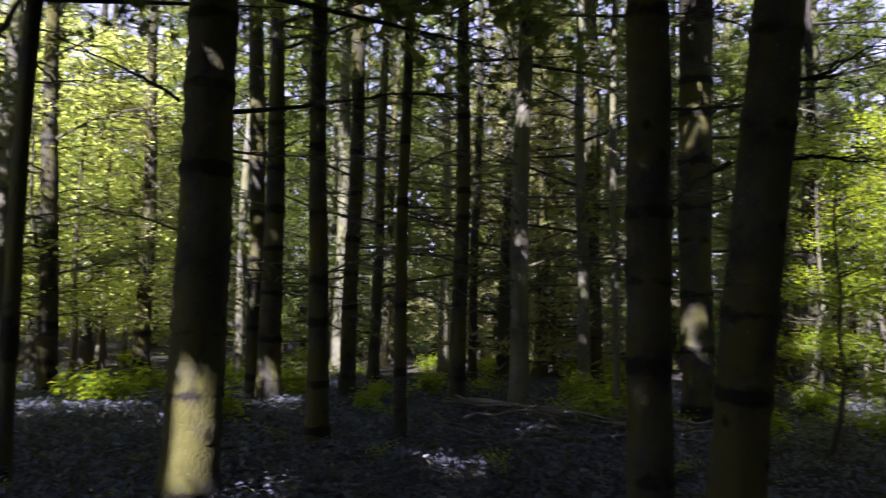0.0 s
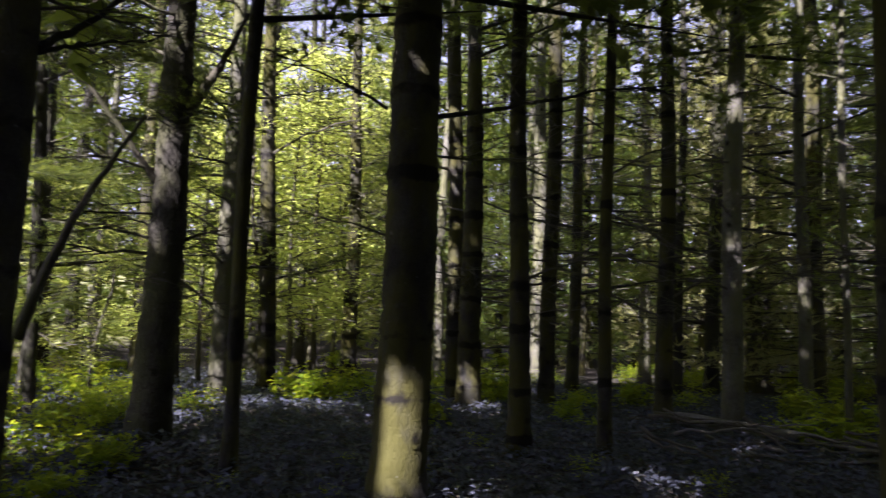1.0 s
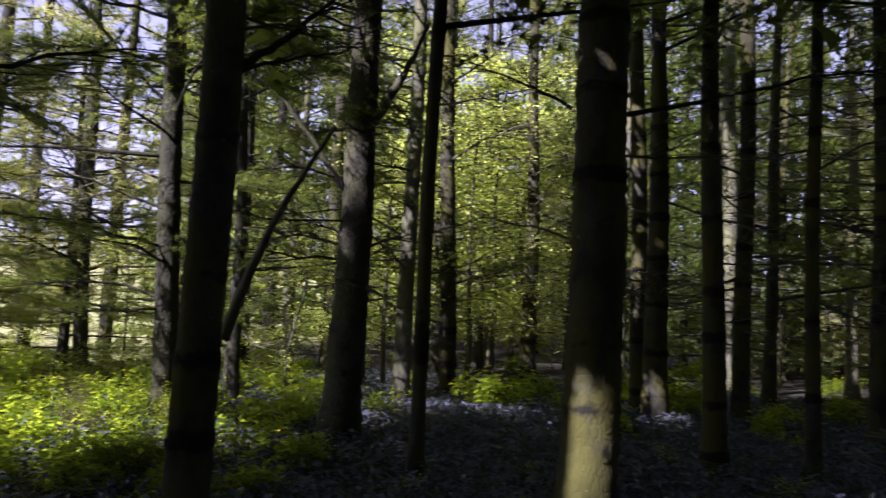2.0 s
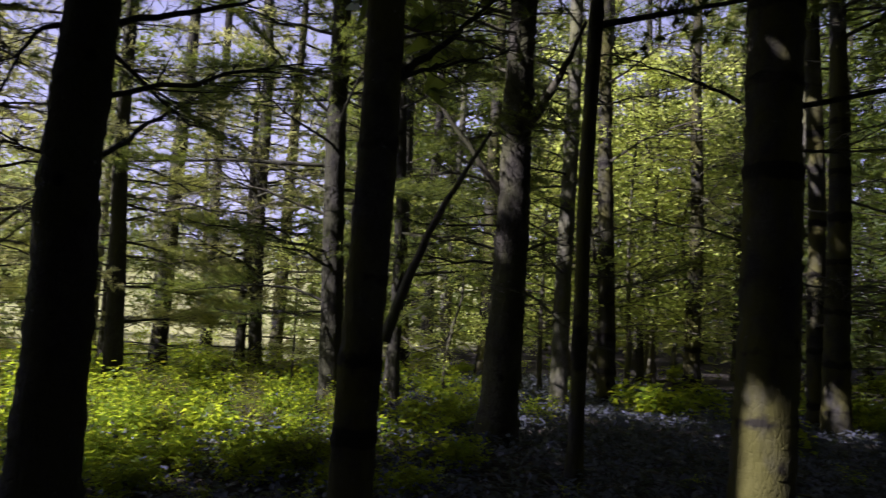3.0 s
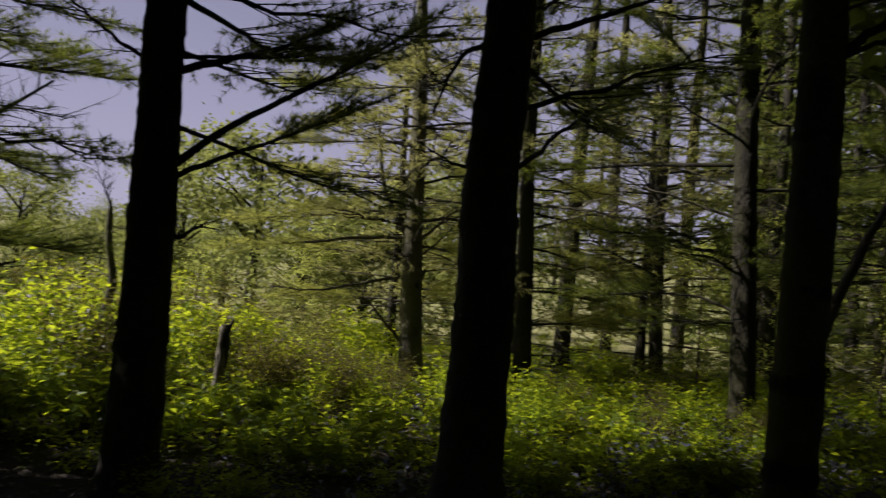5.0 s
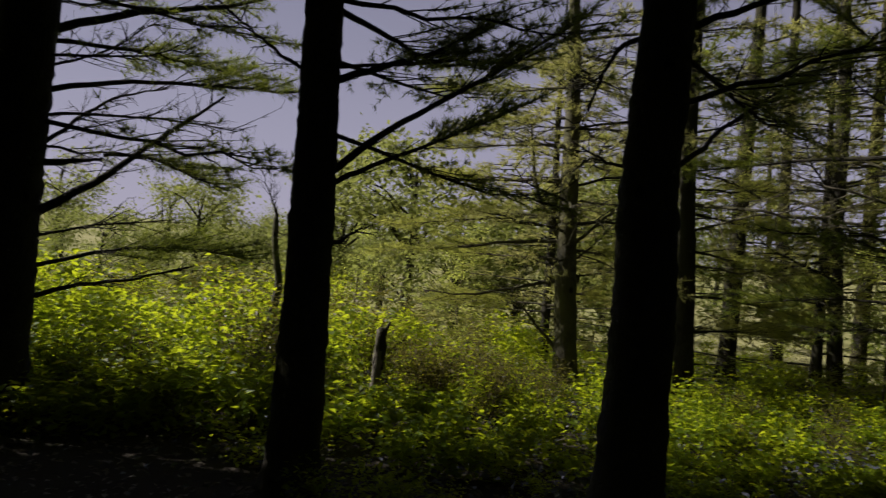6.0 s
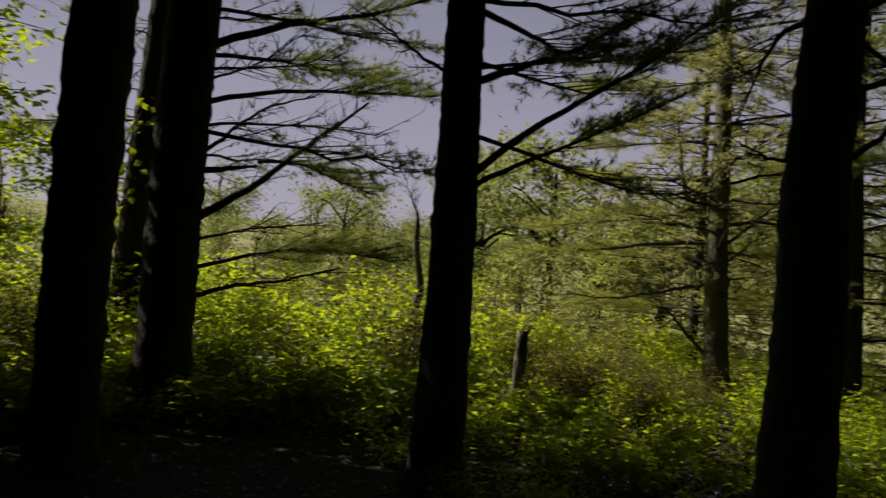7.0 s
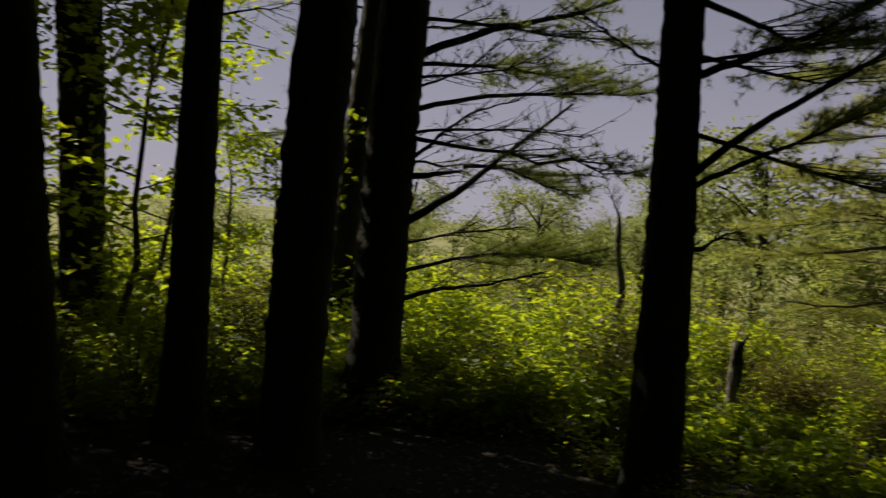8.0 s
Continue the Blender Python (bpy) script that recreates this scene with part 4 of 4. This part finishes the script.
def build_undergrowth():
    protos = []
    for i, (wide, high, count, size, mat) in enumerate(((0.5, 0.75, 440, 0.1, SHRUB_LEAF), (0.6, 1.05, 520, 0.085, SHRUB_LEAF), (0.45, 0.5, 360, 0.115, SHRUB_LEAF),
                                                        (0.55, 1.0, 620, 0.05, SHRUB_DRY), (0.4, 0.35, 360, 0.06, SHRUB_LEAF))):
        w, g = shrub_shapes(300 + i, wide, high, count, size)
        protos.append((w.mesh("stems", DEADWOOD), g.mesh("foliage", mat)))
    rng = np.random.default_rng(301)
    stems = [tuple(t.matrix_basis.translation)[:2] for t in TREES.values()] + [(-8.75 + 0.3 * i, 1.24 - 0.13 * i) for i in range(4)]
    labels = ("leafy green shrub in the sunny clearing", "tall yellow-green bush in the clearing", "low broad-leaved green plant", "brownish bush with turning leaves", "low green seedlings on the wood floor")

    def grow(k, x, y, sc):
        h = math.degrees(math.atan2(-x, y))
        sc *= 0.55 + 0.45 * min(max((h - 70) / 18, 0.0), 1.0) if h > 34 else 1.0
        t = thing("shrub", labels[k], "shrub", "undergrowth shrubs", pose(x, y, rise(x, y), rng.uniform(-5, 5), rng.uniform(-5, 5), rng.uniform(0, 360)) @ Matrix.Diagonal((sc, sc, sc, 1)))
        tagged(part("woody_base", protos[k][0], t), kind="stuff")
        part("foliage", protos[k][1], t)

    def pick(d):
        return int(rng.choice(5, p=(0.3, 0.22, 0.2, 0.2, 0.08) if d > 7.5 else (0.2, 0.0, 0.45, 0.05, 0.3)))

    def spot(h0, h1, d0, d1):
        while True:
            h, d = radians(rng.uniform(h0, h1)), math.sqrt(rng.uniform(d0**2, d1**2))
            x, y = -math.sin(h) * d, math.cos(h) * d
            if all((x - a) ** 2 + (y - b) ** 2 > 0.35**2 for a, b in stems) and (x + 8.4) ** 2 + (y - 1.15) ** 2 > 0.75**2:
                return x, y, d

    for i in range(195):
        x, y, d = spot(34, 140, 5.9, 9.8)
        if d < 7.3 and -x > 6 * y + 3:
            x, y, d = spot(34, 80, 6.0, 9.8)
        grow(pick(d), x, y, rng.uniform(0.7, 1.15))
    for i in range(16):
        x, y, d = spot(69, 83, 8.3, 10.4)
        grow(3, x, y, rng.uniform(1.0, 1.35))
    for i in range(14):
        x, y, d = spot(110, 126, 6.6, 8.6)
        grow(int(rng.choice((2, 4))), x, y, rng.uniform(0.7, 1.0))
    for i in range(10):
        x, y, d = spot(-22, 30, 5.2, 8.8)
        grow(4, x, y, rng.uniform(0.3, 0.55))
    for i in range(75):
        x, y, d = spot(-34, 36, 9.5, 20)
        grow(int(rng.choice((2, 4))), x, y, rng.uniform(0.6, 1.1))
    for i in range(14):
        x, y, d = spot(46, 92, 5.2, 6.4)
        grow(4, x, y, rng.uniform(0.45, 0.95))
    far = {}
    for i in range(240):
        x, y, d = spot(34, 142, 9.2, 19)
        k, sc = pick(d), rng.uniform(0.8, 1.25)
        h = math.degrees(math.atan2(-x, y))
        sc *= 0.6 + 0.7 * min(max((h - 66) / 20, 0.0), 1.0)
        m = np.array(pose(x, y, rise(x, y), 0, 0, rng.uniform(0, 360)) @ Matrix.Diagonal((sc, sc, sc, 1)))
        me = protos[k][1]
        co = np.empty(len(me.vertices) * 3)
        me.vertices.foreach_get("co", co)
        idx = np.empty(len(me.loops), int)
        me.loops.foreach_get("vertex_index", idx)
        far.setdefault(me.materials[0].name, Shape()).add(co.reshape(-1, 3) @ m[:3, :3].T + m[:3, 3], idx.reshape(-1, 3))
    for mat_name, s in far.items():
        tagged(new("thicket", s.mesh("thicket", bpy.data.materials[mat_name])), "dense leafy thicket filling the sunny clearing", "thicket", kind="stuff")


build_undergrowth()


def young_trees():
    """Young broadleaf trees with layered leaf sprays."""
    rng = np.random.default_rng(351)
    protos = []
    for i in range(7):
        wood, green = Shape(), Shape()
        hgt = 3.6
        q = np.linspace(0, 1, 9)[:, None]
        stem = np.array((0, 0, hgt)) * q + np.concatenate([np.cumsum(rng.normal(0, 0.05, (9, 2)), 0), np.zeros((9, 1))], 1)
        stem[0] = (0, 0, -0.1)
        wood.tube(stem, 0.03 * (1 - q[:, 0]) + 0.005, 7)
        pts, nrm = [], []
        for k in range(26):
            u = rng.uniform(0.18, 1.0)
            p = np.array([np.interp(u, q[:, 0], stem[:, c]) for c in range(3)])
            a, ln = rng.uniform(0, 6.283), rng.uniform(0.5, 1.2) * (1.15 - 0.6 * u)
            d = np.array((math.cos(a), math.sin(a), rng.uniform(-0.05, 0.4)))
            wood.tube([p, p + d * ln * 0.5 + (0, 0, 0.04), p + d * ln], [0.009, 0.006, 0.002], 4)
            n = 55 if i in (3, 4) else 125
            v = rng.uniform(0.25, 1.05, (n, 1))
            pts.append(p + d * ln * v + rng.normal(0, 0.13, (n, 3)) * (1, 1, 0.45))
            nrm.append(np.stack([rng.normal(0, 0.45, n), rng.normal(0, 0.45, n), np.ones(n)], -1))
        green.leaves(np.concatenate(pts), np.concatenate(nrm), 0.095 if i in (3, 4) else 0.05, rng, 0.75)
        # first three carry the sunlit leaf colour, the others plain shrub leaves
        protos.append((wood.mesh("stem", DEADWOOD, True), green.mesh("foliage", SUNNY_LEAF if i < 3 else SHRUB_LEAF)))
    spots = [(24, 15, 1.8), (25.5, 13.2, 1.6), (22.5, 16.5, 2.0), (19.5, 17, 1.9), (27.5, 17, 1.9), (21, 19, 1.9), (30, 14, 1.5), (-30, 9.5, 1.0), (-33, 12, 1.2), (-37, 8.5, 0.9), (-28, 14, 1.3), (-35, 15, 1.3), (-31, 17, 1.3), (132, 8.6, 1.15), (124, 8.8, 1.3), (121.5, 10.5, 1.3), (116, 11.5, 1.0), (113, 9.6, 0.75), (129, 12, 1.0),
             (37, 12, 0.9), (41, 13, 1.0), (45, 15, 1.0), (33, 15, 1.1), (48, 12.5, 0.7), (28, 17, 1.2), (22, 18, 1.2), (52, 16, 0.8), (76, 13, 0.65), (84, 14, 0.6)]
    for k, (h, d, sc) in enumerate(spots):
        x, y = -math.sin(radians(h)) * d, math.cos(radians(h)) * d
        t = thing("young_tree", "young broadleaf tree with bright green leaves", "tree", "young broadleaf trees", pose(x, y, rise(x, y), 0, 0, rng.uniform(0, 360)) @ Matrix.Diagonal((sc, sc, sc, 1)))
        stem, foliage = protos[3 + k % 2 if h > 100 else 5 + k % 2 if h < 0 else k % 3]
        part("stem", stem, t)
        part("foliage", foliage, t)


young_trees()


def floor_cover():
    """Low leaves and litter over the wood floor, too many to count."""
    rng = np.random.default_rng(401)
    for name, label, mat, n, zlow, zhigh, size, tilt, far in (
            ("ground_cover", "low ivy leaves tinted skylight blue, covering the wood floor", GROUND_LEAF, 110000, 0.02, 0.17, 0.07, 0.5, 16.0),
            ("leaf_litter", "brown fallen leaves and needles on the soil", LITTER, 34000, 0.006, 0.02, 0.06, 0.25, 12.0)):
        h = np.radians(rng.normal(12, 32, n) if zhigh > 0.1 else rng.uniform(-180, 180, n))
        d = np.sqrt(rng.uniform(0.3 if zhigh > 0.1 else 0.0, far**2, n))
        x, y = -np.sin(h) * d, np.cos(h) * d
        keep = np.array([noise.noise((a * 0.6, b * 0.6, 4.0)) > rng.uniform(-0.9, 0.0) for a, b in zip(x, y)]) if zhigh > 0.1 else np.ones(n, bool)
        x, y = x[keep], y[keep]
        z = np.array([rise(a, b) for a, b in zip(x, y)]) + rng.uniform(zlow, zhigh, len(x))
        s = Shape()
        s.leaves(np.stack([x, y, z], -1), np.stack([rng.normal(0, tilt, len(x)), rng.normal(0, tilt, len(x)), np.ones(len(x))], -1), size, rng)
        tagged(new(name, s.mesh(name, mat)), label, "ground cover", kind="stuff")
    n = 52000
    h, d = np.radians(rng.uniform(36, 141, n)), np.sqrt(rng.uniform(5.9**2, 17**2, n))
    x, y = -np.sin(h) * d, np.cos(h) * d
    lush = np.array([noise.noise((a * 0.9, b * 0.9, 9.0)) for a, b in zip(x, y)])
    keep = (lush > rng.uniform(-0.9, 0.1, n)) & ((d > 7.0) | (h < 1.45)) & (d > 6.3 + 0.6 * lush)
    x, y, lush = x[keep], y[keep], lush[keep]
    z = np.array([rise(a, b) for a, b in zip(x, y)]) + rng.uniform(0.03, 1, len(x)) ** 1.2 * (0.22 + 0.3 * np.clip(lush + 0.3, 0, 1))
    s = Shape()
    s.leaves(np.stack([x, y, z], -1), np.stack([rng.normal(0, 0.5, len(x)), rng.normal(0, 0.5, len(x)), np.ones(len(x))], -1), 0.085, rng, 0.7)
    tagged(new("seedling_carpet", s.mesh("seedling_carpet", SHRUB_LEAF)), "carpet of low bright green seedlings in the clearing", "ground cover", kind="stuff")


floor_cover()


# ---- fallen wood ----
def fallen_log():
    rng = np.random.default_rng(501)
    log = thing("fallen_log", "weathered pale fallen log propped on dead branches", "log", m=pose(0.93, 10.5, 0))
    s = Shape()
    q = np.linspace(0, 1, 16)[:, None]
    path = np.array((0, 0, 0.24)) + np.array((2.7, -1.25, -0.12)) * q + rng.normal(0, 0.012, (16, 3))
    s.tube(path, 0.075 - 0.02 * q[:, 0], 12, 0.05, rng)
    part("log", s.mesh("log", LOGWOOD, True), log)
    for i in range(3):
        b = Shape()
        p = path[3 + 4 * i]
        d = unit((rng.uniform(-0.4, 0.8), rng.uniform(-1, -0.4), -0.1))
        b.tube([p, p + d * 0.3, p + d * 0.6 + np.array((0, 0, -0.2))], [0.022, 0.016, 0.008], 6)
        part("branch_stub", b.mesh("branch_stub", DEADWOOD, True), log)


fallen_log()


def brush_pile():
    rng = np.random.default_rng(502)
    pile = thing("brush_pile", "heap of grey dead branches on the wood floor", "branches", m=pose(2.3, 9.2, 0))
    for i in range(46):
        s = Shape()
        x, y = rng.normal(0, 0.9), rng.normal(0, 0.45)
        a, ln = rng.normal(-0.6, 0.6), rng.uniform(0.5, 1.5)
        d = np.array((math.cos(a), math.sin(a), rng.normal(0, 0.12)))
        q = np.linspace(-0.5, 0.5, 6)[:, None]
        p = np.array((x, y, rng.uniform(0.06, 0.34))) + d * ln * q + rng.normal(0, 0.02, (6, 3))
        p[:, 2] = np.maximum(p[:, 2], 0.012)
        s.tube(p, np.linspace(0.02, 0.008, 6) * rng.uniform(0.6, 1.4), 6)
        part("dead_branch", s.mesh("dead_branch", LOGWOOD if i % 3 == 0 else DEADWOOD, True), pile)


brush_pile()


def fallen_twigs():
    """Bare twigs dropped all over the wood floor."""
    rng = np.random.default_rng(504)
    s = Shape()
    for i in range(420):
        h, d = radians(rng.uniform(-38, 45)), math.sqrt(rng.uniform(3.6**2, 14**2))
        x, y = -math.sin(h) * d, math.cos(h) * d
        a, ln = rng.uniform(0, 6.283), rng.uniform(0.2, 1.1)
        q = np.linspace(-0.5, 0.5, 5)
        line = np.stack([x + math.cos(a) * ln * q + rng.normal(0, 0.02, 5), y + math.sin(a) * ln * q + rng.normal(0, 0.02, 5), 0 * q], -1)
        line[:, 2] = [rise(p[0], p[1]) + 0.03 + abs(rng.normal(0, 0.05)) for p in line]
        s.tube(line, np.linspace(0.011, 0.004, 5) * rng.uniform(0.5, 1.4), 4)
    tagged(new("fallen_twigs", s.mesh("fallen_twigs", DEADWOOD)), "bare grey twigs scattered over the wood floor", "twigs", kind="stuff")


fallen_twigs()


def broken_post():
    s = Shape()
    rng = np.random.default_rng(503)
    z = np.linspace(-0.1, 0.86, 12)
    s.tube(np.stack([0.008 * z + 0.01 * np.sin(z * 5), 0.045 * z, z], -1), 0.062 - 0.012 * z, 10, 0.07, rng)
    post = thing("broken_stump", "snapped off pale tree stem among green shrubs", "tree stump", m=pose(-8.75, 1.24, rise(-8.75, 1.24)))
    part("trunk", s.mesh("trunk", LOGWOOD, True), post)
    c = Shape()
    w = np.linspace(0.42, 0.88, 8)
    c.tube(np.stack([0.008 * w + 0.012 * np.sin(w * 9), 0.045 * w + 0.012, w], -1), 0.066 - 0.012 * w + 0.006 * np.sin(w * 14), 10, 0.09, rng)
    part("bark", c.mesh("bark", BARK_ROUGH, True), post, "dark bark left on the upper stem")
    for i in range(3):
        d = Shape()
        a = 2.4 + 0.9 * i
        d.tube([(0.12 * math.cos(a), 0.12 * math.sin(a), 0.05), (0.3 * math.cos(a), 0.3 * math.sin(a), 0.12 + 0.04 * i), (0.52 * math.cos(a), 0.52 * math.sin(a), 0.1)], [0.03, 0.024, 0.01], 7, 0.08, rng)
        part("splinter", d.mesh("splinter", LOGWOOD, True), post)
    b = Shape()
    b.tube([(0, 0.03, 0.8), (0.0, 0.09, 0.86), (0.0, 0.13, 0.95)], [0.03, 0.026, 0.012], 7, 0.08, rng)
    part("broken_top", b.mesh("broken_top", DEADWOOD, True), post)


broken_post()


# ---- distance ----
def far_trees():
    rng = np.random.default_rng(601)
    protos = []
    for i in range(3):
        wood, green = Shape(), Shape()
        wood.tube([(0, 0, -0.3), (0.1, 0, 1.5), (0, 0.1, 3.5), (0, 0, 6)], [0.25, 0.2, 0.14, 0.05], 8)
        pts, nrm = [], []
        for c in range(26):
            a, o, z = rng.uniform(0, 6.283), 2.6 * math.sqrt(rng.uniform(0, 1)), rng.uniform(0.5, 7.2)
            o *= math.sin(min(max((z - 0.6) / 7.6, 0.1), 1) * 3.0) + 0.15
            ctr = np.array((math.cos(a) * o, math.sin(a) * o, z))
            wood.tube([(0, 0, max(z - 1.5, 0.8)), ctr * (0.5, 0.5, 1) - (0, 0, 0.4), ctr], [0.06, 0.04, 0.015], 4)
            pts.append(ctr + rng.normal(0, 0.6, (130, 3)) * (1, 1, 0.7))
            nrm.append(rng.normal(0, 0.6, (130, 3)) + (0, 0, 1))
        green.leaves(np.concatenate(pts), np.concatenate(nrm), 0.27, rng)
        protos.append((wood.mesh("trunk_and_limbs", BARK_ROUGH), green.mesh("crown", FAR_LEAF)))
    spots = [(rng.uniform(40, 100), rng.uniform(45, 140)) for _ in range(16)] + [(91, 30), (93, 36), (87, 40), (82, 30), (73, 30), (66, 26), (52, 30), (80, 21), (76.5, 18.5), (72, 20.5), (68, 18), (63.5, 21), (85, 25), (97, 50), (104, 62)] + [(95, 21), (98.5, 25), (101, 19), (103.5, 30), (108, 27), (112, 24), (90, 33), (106, 44), (93, 27), (87.5, 23), (117, 30), (121, 22)]
    for h, d in spots:
        x, y = -math.sin(radians(h)) * d, math.cos(radians(h)) * d
        sc = rng.uniform(0.3, 0.46) if h > 87 and d < 45 else rng.uniform(0.5, 0.75) if d < 40 else rng.uniform(0.7, 1.1)
        t = thing("field_tree", "rounded pale green tree in the far field", "tree", "trees in the field", pose(x, y, rise(x, y), 0, 0, rng.uniform(0, 360)) @ Matrix.Diagonal((sc, sc, sc, 1)))
        w, g = protos[int(rng.integers(3))]
        part("trunk", w, t)
        part("crown", g, t)


far_trees()
